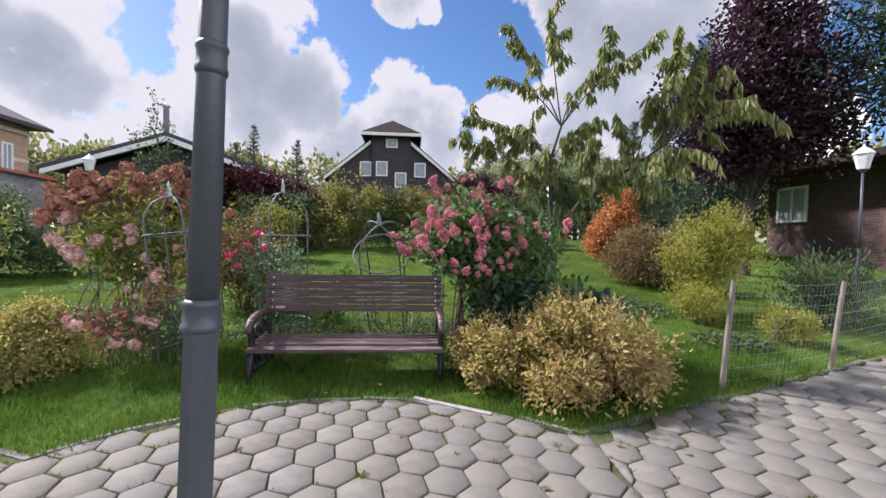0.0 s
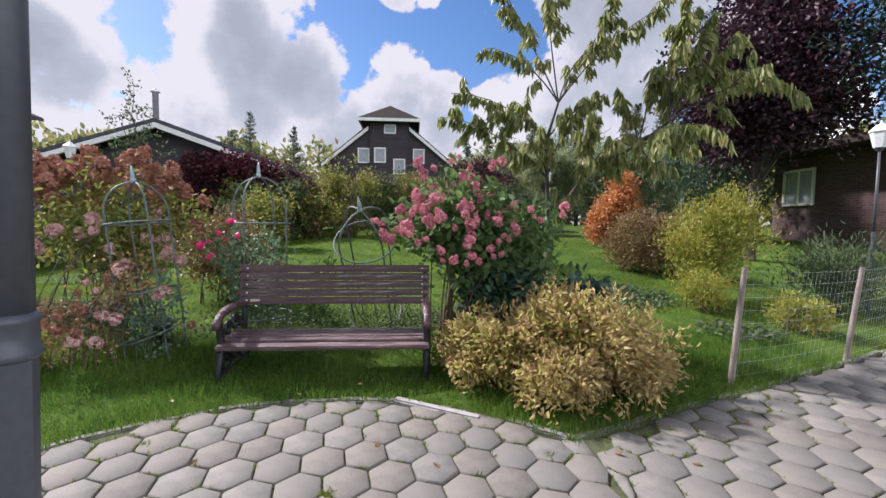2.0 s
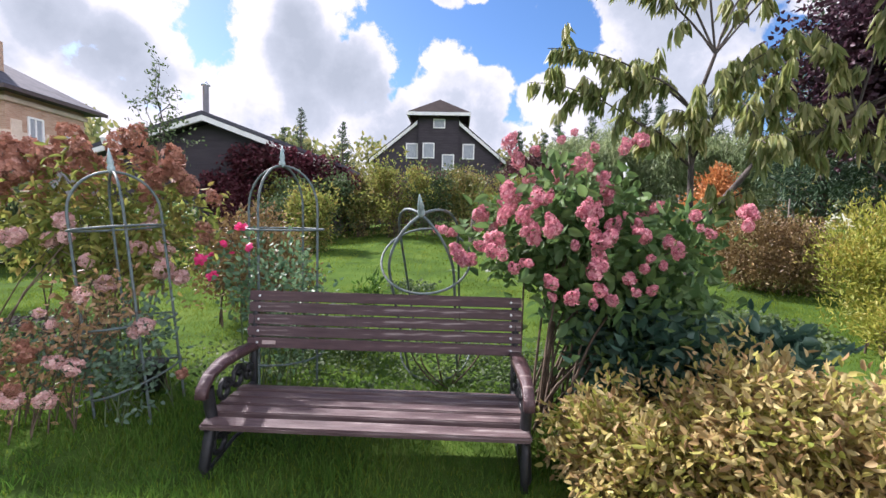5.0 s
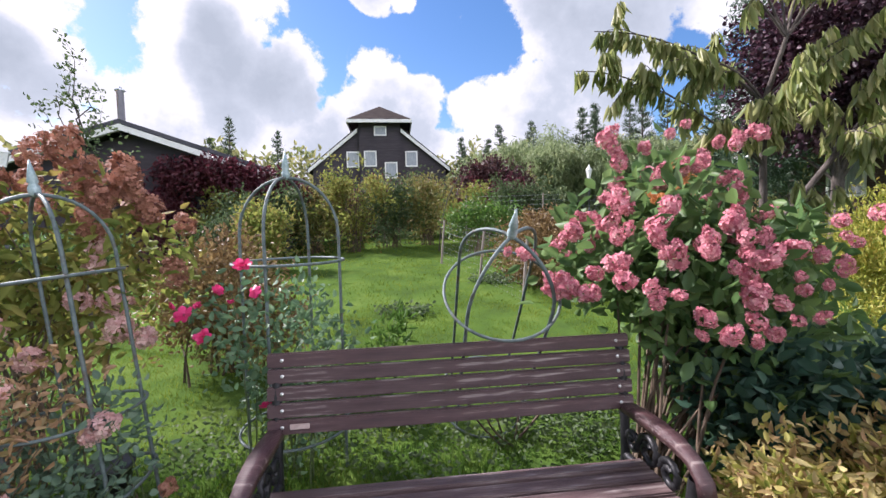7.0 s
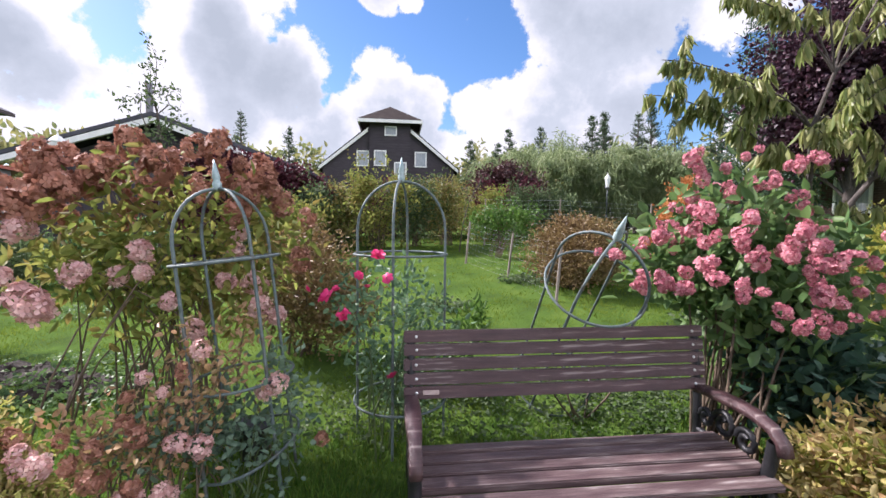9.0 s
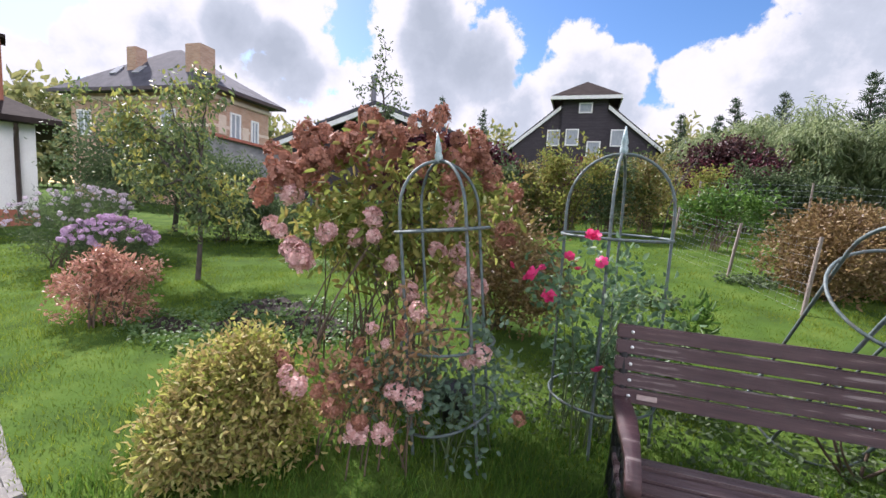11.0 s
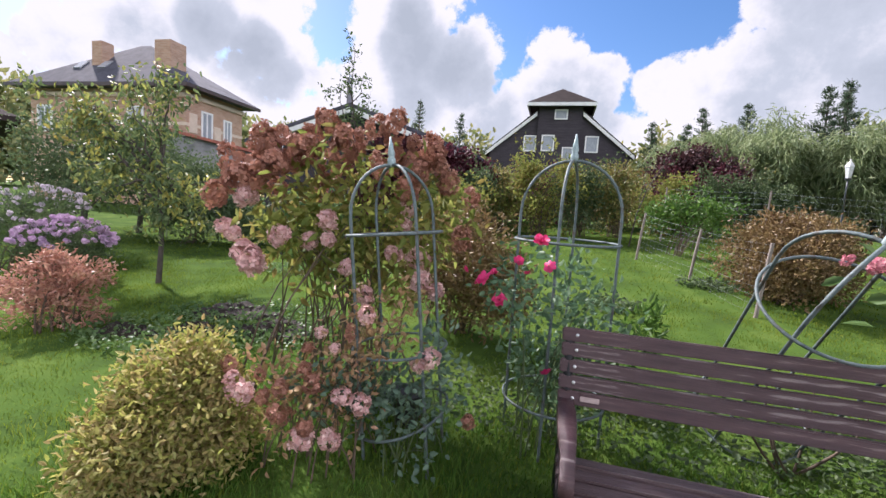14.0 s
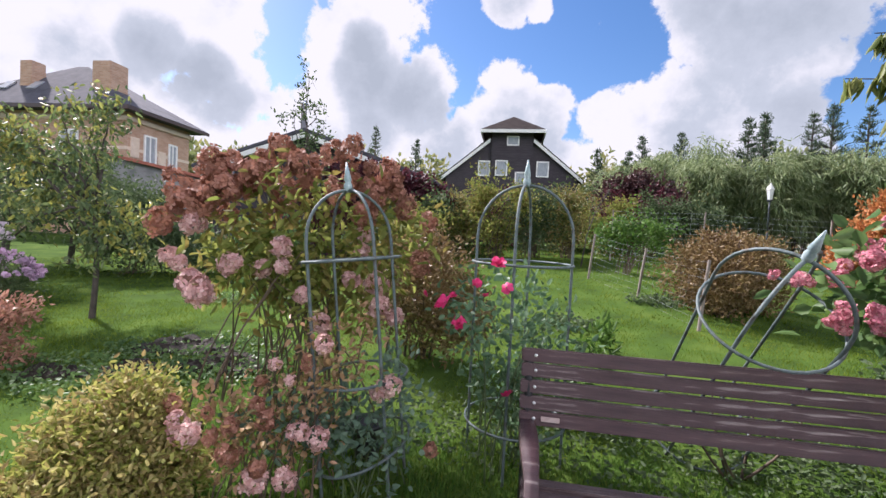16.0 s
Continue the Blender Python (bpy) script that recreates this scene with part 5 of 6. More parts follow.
for i, (x, y, s, leaf) in enumerate([(-6.8, 11.2, 1.1, "purple_hedge"), (-5.2, 11.0, 1.05, "hedge"), (-3.9, 10.4, 1.1, "hedge"), (-2.7, 10.9, 1.1, "hedge"), (-1.5, 10.3, 1.1, "hedge"), (-0.4, 10.8, 1.1, "hedge"),
                                      (0.7, 11.2, 1.05, "hedge"), (2.2, 12.5, 1.0, "hedge"), (3.8, 13.0, 1.0, "dull"), (5.2, 13.0, 1.0, "dull"), (-3.2, 7.6, 0.8, "hedge"), (-4.6, 8.4, 0.85, "dull")]):
    s *= rng.uniform(0.85, 1.15)
    leaf = ("hedge", "hydrangea_old", "dull", "hedge", "hydrangea_old", "dull")[i % 6] if leaf == "hedge" else leaf
    q = rng.normal(size=4) * 0.25
    plant("rose_hedge_bush", x, y, "tall unclipped autumn rose and currant hedge bush", "hedge", [(0, 0, 0.7 * s, 0.7 * s, 0.7 * s, 0.65 * s), ((0.35 + q[0]) * s, 0, 1.4 * s, 0.5 * s, 0.5 * s, 0.6 * s), ((-0.4 + q[1]) * s, q[2], (1.15 + q[3]) * s, 0.5 * s, 0.5 * s, 0.6 * s)], leaf, 170, 22, 0.10, 0.052, 0.13, group="hedge bushes", stems=22, spread=0.85, shell=0.2)
for x, y, s in ((-7.6, 13.2, 1.25), (-5.6, 13.6, 1.2), (-3.4, 14.0, 1.2), (-1.2, 14.2, 1.15), (1.0, 14.2, 1.15), (3.2, 14.6, 1.2), (6.2, 20.0, 1.5), (-9.5, 12.9, 1.0)):
    plant("back_hedge_bush", x, y, "tall autumn hedge bush before the dark house", "hedge", [(0, 0, 0.85 * s, 1.2 * s, 0.8 * s, 0.8 * s), (0.3 + rng.normal() * 0.4, 0, 1.35 * s, 0.7 * s, 0.6 * s, 0.45 * s)], "purple_hedge" if int(x * 10) % 4 < 2 else "hedge", 320, 22, 0.12, 0.07, 0.17, group="hedge bushes", stems=10, spread=0.6, shell=0.3)

plant("vine_mound", 3.45, 15.4, "dark wine-red vine mound beyond the wire fence", "hedge", [(0, 0, 1.4, 1.1, 0.8, 1.4), (-0.4, 0, 2.2, 0.6, 0.6, 0.8), (0.45, 0, 2.3, 0.6, 0.6, 0.8), (1.4, 0.2, 1.6, 1.0, 0.8, 1.2)], "vine_dark", 560, 22, 0.13, 0.09, 0.13, stems=8)
plant("phlox_clump", -0.4, 1.0, "upright leafy green phlox clump in the lawn", "plant", [(0, 0, 0.35, 0.16, 0.14, 0.3), (0.06, 0, 0.62, 0.10, 0.10, 0.2)], "green", 34, 12, 0.085, 0.022, 0.035, up=0.5, stems=10, stem_r=0.005, stem_mat="green_stem", near=True)


def bare_canes(x, y, tips, label):
    z = gz(x, y)
    thing = empty("pruned_rose", x, y, z, label, "rose bush")
    for tx, ty, tz in tips:
        array_part("cane", tubes([(curve_points((rng.normal() * 0.03, rng.normal() * 0.03, -0.03), (tx, ty, tz), 0, (tx * 0.3, ty * 0.3, 0.04), 7), np.linspace(0.009, 0.004, 7))], 6), M["stem"], thing, smooth=True)


bare_canes(0.42, 0.55, [(-0.3, -0.1, 0.42), (-0.12, 0.1, 0.55), (0.28, -0.05, 0.45), (0.12, 0.12, 0.5), (-0.2, -0.2, 0.3)], "dark bare pruned rose canes behind the bench")
tree("rose_shoot", 0.9, 9.6, "long arching rose shoot above the hedge", [(0, 0, -0.05), (0.1, 0, 0.8), (0.3, 0, 1.5)], [(1.0, 0, 2.5), (0.75, 0.1, 2.1), (0.2, 0, 2.0)], "dull", 5, 0.08, 0.04, 0.03, 0.2, 0.02, twigs=4, hang=0.2, category="shrub")


# ---- houses ----
def window(parent, w, h, m, panes=1, mat="curtain", name="window", frame_w=0.09):
    win = tagged(new(name), "white-framed window")
    win.parent = parent
    win.matrix_basis = m
    part("glass_pane", boxed(-w / 2, -0.02, -h / 2, w / 2, 0.0, h / 2), M[mat], win, "pane with pale curtain")
    bm = bmesh.new()
    for x0, x1, z0, z1 in ((-w / 2 - frame_w, -w / 2, -h / 2 - frame_w, h / 2 + frame_w), (w / 2, w / 2 + frame_w, -h / 2 - frame_w, h / 2 + frame_w), (-w / 2, w / 2, h / 2, h / 2 + frame_w), (-w / 2, w / 2, -h / 2 - frame_w, -h / 2)):
        box(bm, x0, -0.07, z0, x1, 0.0, z1)
    for k in range(1, panes):
        xx = -w / 2 + w * k / panes
        box(bm, xx - 0.035, -0.05, -h / 2, xx + 0.035, -0.021, h / 2)
    part("window_frame", bm, M["white"], win, "white frame")
    return win


def gable_house():
    y0 = 34.8
    z = gz(-1.5, y0)
    h = empty("dark_cottage", -1.45, y0, z, "black-stained board house with white trim and hipped lookout tower", "house")
    lift = -z
    eave, cx = 6.55 + lift, 6.05
    top, half = 9.95 + lift, 2.2
    part("wall", prism([(-cx + 0.35, -0.3), (cx - 0.35, -0.3), (cx - 0.35, eave), (half, top), (-half, top), (-cx + 0.35, eave)], 9.0), M["dark_board"], h)
    for k in range(26):
        zz = 4.2 + lift + k * 0.22
        w = cx - 0.36 if zz < eave else max(half, (cx - 0.36) - (zz - eave) / (top - eave) * (cx - 0.36 - half))
        w = half - 0.4 if zz > top - 0.1 else w
        part("board", boxed(-w, -0.02, zz, w, 0.0, zz + 0.205), M["dark_board"], h)
    part("tower", boxed(-1.72, -0.25, 3.8 + lift, 1.8, 4.0, 10.62 + lift), M["dark_board"], h)
    for k in range(29):
        zz = 4.1 + lift + k * 0.22
        part("board", boxed(-1.72, -0.275, zz, 1.8, -0.25, zz + 0.205), M["dark_board"], h)
    for s in (-1, 1):
        pr = prism([(s * (half - 0.35), top + 0.12), (s * (half - 0.35), top - 0.2), (s * cx, eave - 0.2), (s * cx, eave + 0.1)], 0.12)
        pr.transform(Matrix.Translation((0, -0.34, 0)))
        part("barge_board", pr, M["white"], h, "white painted barge board")
        rf = prism([(s * (half - 0.4), top + 0.3), (s * (half - 0.4), top + 0.1), (s * (cx + 0.1), eave - 0.1), (s * (cx + 0.1), eave + 0.12)], 9.4)
        rf.transform(Matrix.Translation((0, -0.3, 0)))
        part("roof_slope", rf, M["roof_dark"], h)
    bm = bmesh.new()
    b0 = [bm.verts.new((x, y, 10.62 + lift)) for x, y in ((-2.6, -1.0), (2.72, -1.0), (2.72, 4.6), (-2.6, 4.6))]
    b1 = [bm.verts.new((v.co.x, v.co.y, 10.72 + lift)) for v in b0]
    apex = bm.verts.new((0.04, 1.6, 12.45 + lift))
    bm.faces.new(b0[::-1])
    for i in range(4):
        bm.faces.new((b0[i], b0[(i + 1) % 4], b1[(i + 1) % 4], b1[i]))
        bm.faces.new((b1[i], b1[(i + 1) % 4], apex))
    part("tower_roof", bm, M["roof_dark"], h, "dark shingled hip roof")
    bm = bmesh.new()
    box(bm, -2.68, -1.1, 10.38 + lift, 2.8, -1.003, 10.66 + lift)
    box(bm, -2.68, -1.0, 10.38 + lift, -2.603, 4.6, 10.66 + lift)
    box(bm, 2.723, -1.0, 10.38 + lift, 2.8, 4.6, 10.66 + lift)
    part("eave_board", bm, M["white"], h, "white painted eave board")
    for wx, wz, w, hh, dy in ((-2.3, 7.48, 0.86, 1.15, -0.03), (-0.8, 7.5, 0.86, 1.15, -0.285), (2.72, 7.5, 0.86, 1.15, -0.03), (0.94, 6.5, 0.88, 1.2, -0.285), (0.1, 9.85, 0.86, 0.62, -0.285)):
        window(h, w, hh, pose(wx, dy, wz + lift), frame_w=0.10)


gable_house()


def black_shed():
    y0 = 11.7
    z = gz(-8.2, y0)
    lift = -z
    h = empty("black_shed", -8.15, y0, z, "low black garage with white barge boards and vines on the wall", "shed")
    L, R, A = (-4.2, 3.45 + lift), (4.5, 3.15 + lift), (0.0, 4.75 + lift)
    part("wall", prism([(L[0] + 0.4, -0.2), (R[0] - 0.4, -0.2), (R[0] - 0.4, R[1] - 0.1), (0, A[1] - 0.15), (L[0] + 0.4, L[1] - 0.1)], 7.0), M["dark_board"], h)
    for k in range(13):
        zz = 0.6 + k * 0.18
        part("board", boxed(L[0] + 0.41, -0.02, zz, R[0] - 0.41, 0.0, zz + 0.165), M["dark_board"], h)
    for E in (L, R):
        pr = prism([(0, A[1]), (0, A[1] - 0.18), (E[0], E[1] - 0.17), (E[0], E[1])], 0.1)
        pr.transform(Matrix.Translation((0, -0.55, 0)))
        part("barge_board", pr, M["white"], h, "white painted barge board")
        rf = prism([(0, A[1] + 0.14), (0, A[1] + 0.02), (E[0] * 1.02, E[1] - 0.0), (E[0] * 1.02, E[1] + 0.12)], 7.6)
        rf.transform(Matrix.Translation((0, -0.56, 0)))
        part("roof_slope", rf, M["roof_slate"], h, "grey metal tile roof")
    part("flue_pipe", lathe([(0.11, 3.6), (0.11, 6.55 + lift), (0.18, 6.57 + lift), (0.02, 6.72 + lift)], 12, pose(-1.58, 2.3, 0)), M["pipe"], h, "galvanised metal flue pipe", smooth=True)
    arrays, _ = foliage([(-6.0, 11.5, 2.3, 1.7, 0.25, 1.1), (-7.6, 11.5, 2.2, 1.0, 0.25, 0.8), (-4.6, 11.5, 1.9, 1.2, 0.3, 0.9), (-6.2, 11.4, 3.3, 1.4, 0.3, 0.5), (-4.3, 11.0, 3.0, 0.9, 0.35, 0.42), (-5.4, 11.0, 3.25, 0.9, 0.3, 0.42), (-3.6, 11.2, 2.5, 0.7, 0.4, 0.6)], 620, 22, 0.12, 0.09, 0.12)
    array_part("climbing_vine", (arrays[0] - np.array([-8.15, y0, z]), arrays[1]), LEAF["purple_hedge"], h, "dark purple climbing vine")


black_shed()


def brick_mansion():
    X0, X1, Y0, Y1 = -30.6, -20.0, 15.72, 19.9
    z = gz(X1, Y0)
    h = empty("brick_mansion", X1, Y0, z, "large two-storey tan brick house with cream bands and slate hip roof", "house", rz=2.5)
    e = 6.75 - z
    W, D = X1 - X0, Y1 - Y0
    part("wall", boxed(-W, 0, -0.3, 0, D, e), M["brick_tan"], h)
    part("cornice", boxed(-W - 0.12, -0.14, e - 0.42, 0.14, D + 0.12, e - 0.2, bevel=0.03), M["cream"], h, "cream masonry cornice")
    for zz in (2.6, 3.4, 4.9):
        part("cream_band", boxed(-W - 0.02, -0.03, zz - z, 0.03, D + 0.02, zz + 0.16 - z), M["cream"], h, "cream masonry band")
    bm = bmesh.new()
    o = 0.7
    b0 = [bm.verts.new(v) for v in ((-W - o, -o, e), (o, -o, e), (o, D + o, e), (-W - o, D + o, e))]
    b1 = [bm.verts.new((v.co.x, v.co.y, e + 0.16)) for v in b0]
    r0, r1 = bm.verts.new((-5.2, D / 2, e + 3.0)), bm.verts.new((-4.5, D / 2, e + 3.0))
    bm.faces.new(b0[::-1])
    for i in range(4):
        bm.faces.new((b0[i], b0[(i + 1) % 4], b1[(i + 1) % 4], b1[i]))
    bm.faces.new((b1[0], b1[1], r1, r0))
    bm.faces.new((b1[1], b1[2], r1))
    bm.faces.new((b1[2], b1[3], r0, r1))
    bm.faces.new((b1[3], b1[0], r0))
    part("roof", bm, M["roof_slate"], h, "grey slate hip roof")
    bm = bmesh.new()
    box(bm, -W - o - 0.08, -o - 0.08, e - 0.05, o + 0.08, -o, e + 0.12)
    box(bm, o, -o, e - 0.05, o + 0.08, D + o, e + 0.12)
    part("gutter", bm, M["brown_pipe"], h, "dark gutter")
    for cx, cy, w, hh in ((-6.5, 0.9, 0.36, 2.75), (-1.75, 0.75, 0.52, 2.6)):
        part("chimney", boxed(cx - w, cy - w, e + 0.2, cx + w, cy + w, e + hh, bevel=0.03), M["brick_tan"], h, "tan brick chimney")
    for yy, zz, w, hh in ((1.35, 5.1, 0.62, 1.35), (2.9, 4.7, 0.45, 1.9)):
        window(h, w, hh, pose(0.02, yy, zz - z, 0, 0, 90), panes=2)
        part("quoin_block", boxed(0, yy - w - 0.55, zz - 0.5 - z, 0.05, yy - w - 0.05, zz + 0.5 - z), M["cream"], h, "cream quoin block")
    slope = math.degrees(math.atan2(2.84, D / 2 + o))
    for xx in (-7.6, -5.9):
        part("roof_light", boxed(-0.26, -0.36, 0.0, 0.26, 0.36, 0.06, bevel=0.01, m=pose(xx, 0.55, e + 0.16 + 2.84 * (0.55 + o) / (D / 2 + o), slope, 0, 0)), M["curtain"], h, "pale glazed roof light")
    for xx in (-9.5, -6.5, -3.2):
        window(h, 0.9, 1.3, pose(xx, -0.02, 5.1 - z), panes=2)


brick_mansion()


def concrete_garage():
    z = gz(-15.5, 12.5)
    a = math.degrees(math.atan2(13.97 - 11.92, -14.31 + 16.4))
    h = empty("concrete_garage", -16.4, 11.92, z, "low grey concrete garage with rusty red roof edge", "garage", rz=a)
    L = 2.95
    part("wall", prism([(-0.5, -0.2), (L, -0.2), (L, 3.35 - z), (0, 3.85 - z), (-0.5, 3.9 - z)], 4.0), M["concrete"], h)
    rf = prism([(-0.7, 3.93 - z), (L + 0.2, 3.33 - z), (L + 0.2, 3.45 - z), (-0.7, 4.05 - z)], 4.5)
    rf.transform(Matrix.Translation((0, -0.25, 0)))
    part("roof_sheet", rf, M["roof_red"], h, "rusty red metal roof sheet")
    part("window_opening", boxed(0.55, -0.02, 2.05 - z, 1.2, 0.05, 2.6 - z), M["glass"], h, "small dark window")


concrete_garage()


def white_house():
    z = gz(-16, 5.5)
    h = empty("white_house", -15.6, 6.2, z, "white plastered house with brown roof and brick chimney", "house", rz=64)
    part("wall", boxed(-9, 0.5, -0.2, -0.6, 7, 2.9), M["plaster"], h)
    part("plinth", boxed(-9.02, 0.47, -0.2, -0.58, 7.02, 0.45), M["brick_red"], h, "reddish stone plinth")
    bm = bmesh.new()
    b0 = [bm.verts.new(v) for v in ((-9.6, -0.1, 2.9), (0, -0.1, 2.9), (0, 7.6, 2.9), (-9.6, 7.6, 2.9))]
    b1 = [bm.verts.new((v.co.x, v.co.y, 3.05)) for v in b0]
    r0, r1 = bm.verts.new((-6, 3.7, 5.0)), bm.verts.new((-3.6, 3.7, 5.0))
    bm.faces.new(b0[::-1])
    for i in range(4):
        bm.faces.new((b0[i], b0[(i + 1) % 4], b1[(i + 1) % 4], b1[i]))
    bm.faces.new((b1[0], b1[1], r1, r0))
    bm.faces.new((b1[1], b1[2], r1))
    bm.faces.new((b1[2], b1[3], r0, r1))
    bm.faces.new((b1[3], b1[0], r0))
    part("roof", bm, M["roof_dark"], h, "dark brown roof")
    ch = part("chimney", boxed(-2.0, 0.8, 3.0, -1.2, 1.6, 5.2, bevel=0.02), M["brick_red"], h, "red brick chimney")
    part("chimney_cap", boxed(-2.1, 0.7, 5.2, -1.1, 1.7, 5.3), M["roof_dark"], ch, "dark metal cap")
    tube_thing("downpipe", [([(-1.0, 0.0, 2.85), (-1.0, 0.05, 2.7), (-1.0, 0.42, 2.45), (-1.0, 0.43, 0.2)], 0.06)], M["brown_pipe"], h, 10)


white_house()


def brown_house():
    x0, y0, y1, z = 16.0, 2.0, 12.6, 0.9
    h = empty("brown_brick_house", x0, y0, z, "dark brown brick house with white windows under tall trees", "house")
    part("wall", boxed(0, 0, -0.6, 7, y1 - y0, 3.15), M["brick"], h, "dark brown brickwork")
    # eave drawn low and extra wide to keep the sun off the wall
    part("roof", boxed(-1.5, -0.8, 3.15, 8, y1 - y0 + 0.8, 3.4), M["roof_dark"], h, "dark overhanging roof")
    wins = [(7.2, 1.85, 3.55, 1.35), (11.4, 2.2, 3.65, 1.35), (4.6, 1.85, 3.45, 1.9)]
    for yc, za, zb, w in wins:
        window(h, w - 0.2, zb - za - 0.2, pose(-0.04, yc - y0, (za + zb) / 2 - z, 0, 0, -90), panes=2)


brown_house()


# ---- fences ----
def fence_post(x, y, h, lean=(0, 0), r=0.028):
    z = gz(x, y)
    return [(x, y, z - 0.1), (x + lean[0] * 0.5, y + lean[1] * 0.5, z + h * 0.5), (x + lean[0], y + lean[1], z + h)], r


def wire_fence(name, posts, label, rows, step, gauge=0.0022):
    """Leaning wooden posts that carry a wire mesh."""
    f = empty(name, posts[0][0], posts[0][1], gz(posts[0][0], posts[0][1]), label, "fence")
    off = np.array([posts[0][0], posts[0][1], gz(posts[0][0], posts[0][1])])
    tops = []
    for x, y, h, lx, ly in posts:
        pts, r = fence_post(x, y, h, (lx, ly), 0.024)
        array_part("post", tubes([(np.array(pts) - off, [r * 1.1, r, r * 0.95])], 8), M["old_wood"], f)
        tops.append((np.array(pts[0]) - off, np.array(pts[2]) - off))
    lines = []
    for (a0, a1), (b0, b1) in zip(tops, tops[1:]):
        L = np.linalg.norm(b0 - a0)
        for k in range(rows):
            q = 0.12 + 0.85 * k / (rows - 1)
            lines.append((curve_points(a0 + (a1 - a0) * q, b0 + (b1 - b0) * q, 0, (0, 0, -0.02), 5), gauge))
        n = int(L / step)
        for k in range(1, n):
            t = k / n
            lo, hi = a0 + (b0 - a0) * t, a1 + (b1 - a1) * t
            lines.append(([lo + (hi - lo) * 0.12, lo + (hi - lo) * 0.97], gauge * 0.6))
    array_part("wire_mesh", tubes(lines, 3), M["fence_wire"], f, "thin wire mesh")
    return f


wire_fence("wire_fence", [(3.53, -0.70, 1.0, 0.08, 0.0), (5.3, -0.1, 0.95, 0.12, 0.0), (7.3, 0.75, 1.0, 0.05, 0)], "low wire mesh fence on leaning grey wooden posts", 9, 0.07, 0.0015)
wire_fence("wire_fence", [(0.75, 7.6, 1.0, 0.10, 0), (1.28, 5.75, 0.9, 0.12, 0.05), (1.55, 3.9, 0.95, 0.1, 0.05)], "wire mesh fence on leaning stakes along the lawn", 9, 0.14, 0.0014)
wire_fence("wire_fence", [(1.9, 10.8, 1.5, 0.02, 0), (4.2, 10.4, 1.6, 0.05, 0), (7.0, 9.9, 1.6, 0, 0), (9.8, 9.4, 1.6, 0, 0)], "taller wire fence before the dark trees", 11, 0.3, 0.0035)


# ---- bare bed and ground cover ----
def soil_bed(x, y, rx, ry, label):
    """Dug earth: an uneven rim, and clods of differing height inside it."""
    bm = bmesh.new()
    n, rings = 36, 7
    rows = []
    for k in range(rings):
        q = 1 - k / rings
        row = []
        for i in range(n):
            a = 2 * math.pi * (i + 0.3 * (k % 2)) / n
            w = q * (1 + 0.22 * math.sin(3 * a + x) + 0.14 * math.sin(7 * a + y) + rng.normal() * 0.03)
            px, py = rx * w * math.cos(a), ry * w * math.sin(a)
            row.append(bm.verts.new((px, py, gz(x + px, y + py) + (0.0 if k == 0 else 0.018 + abs(rng.normal()) * 0.022))))
        rows.append(row)
    for r0, r1 in zip(rows, rows[1:]):
        for i in range(n):
            bm.faces.new((r0[i], r0[(i + 1) % n], r1[(i + 1) % n], r1[i]))
    bm.faces.new(rows[-1])
    ob = part("soil_bed", bm, M["soil"])
    ob.location = (x, y, 0)
    tagged(ob, label, "flower bed")


BEDS = [(-4.5, 1.85, 0.50, 0.30), (-3.65, 1.45, 0.42, 0.28), (-4.4, 1.2, 0.30, 0.17), (-5.05, 0.95, 0.32, 0.16)]
for bed_x, bed_y, bed_rx, bed_ry in BEDS:
    soil_bed(bed_x, bed_y, bed_rx, bed_ry, "bare dark patch of dug soil in the lawn")


def off_beds(x, y, part_of=0.85):
    """True for places outside the dug soil."""
    ok = np.ones(len(x), dtype=bool)
    for bx, by, rx, ry in BEDS:
        ok &= ((x - bx) / (rx * part_of)) ** 2 + ((y - by) / (ry * part_of)) ** 2 > 1
    return ok


def ground_cover(areas, n, length, width, mat, label, height=0.07):
    """Low broad leaves over ellipses (x, y, rx, ry)."""
    A = np.array(areas, dtype=float)
    pick = rng.choice(len(A), size=n, p=(A[:, 2] * A[:, 3]) / (A[:, 2] * A[:, 3]).sum())
    a, r = rng.uniform(0, 2 * np.pi, n), np.sqrt(rng.uniform(0, 1, n)) * rng.uniform(0.85, 1.1, n)
    x, y = A[pick, 0] + A[pick, 2] * r * np.cos(a), A[pick, 1] + A[pick, 3] * r * np.sin(a)
    keep = off_beds(x, y, 0.9) | (rng.uniform(0, 1, n) < 0.3)
    x, y = x[keep], y[keep]
    n = len(x)
    P = np.stack([x, y, ground_z(x, y) + rng.uniform(0.01, height, n)], axis=1)
    D = rng.normal(size=(n, 3)) * np.array([1, 1, 0.35]) + np.array([0, 0, 0.25])
    ob = new("ground_cover", mesh_from("ground_cover", *leaves(P, D, length, width, 0.15), LEAF[mat]))
    tagged(ob, label, "ground cover", kind="stuff")


ground_cover([(0.2, 0.75, 1.2, 0.7), (-1.3, 0.7, 0.6, 0.5), (1.0, 0.8, 0.6, 0.5)], 3000, 0.036, 0.022, "dull", "low broad-leaved weeds behind the bench", 0.16)
ground_cover([(-4.1, 1.65, 1.1, 0.6), (-3.5, 1.3, 0.6, 0.45), (-5.1, 1.1, 0.5, 0.25), (-5.3, 4.2, 0.9, 0.4), (-4.6, 0.75, 0.9, 0.3)], 3600, 0.042, 0.034, "hydrangea", "strawberry plants round the bare bed", 0.09)
ground_cover([(1.6, 5.4, 0.6, 0.4), (3.6, 2.2, 1.2, 0.8), (4.6, 0.5, 0.5, 0.3), (-0.2, 3.6, 0.4, 0.3)], 2600, 0.06, 0.045, "dull", "pale weeds in the lawn", 0.10)


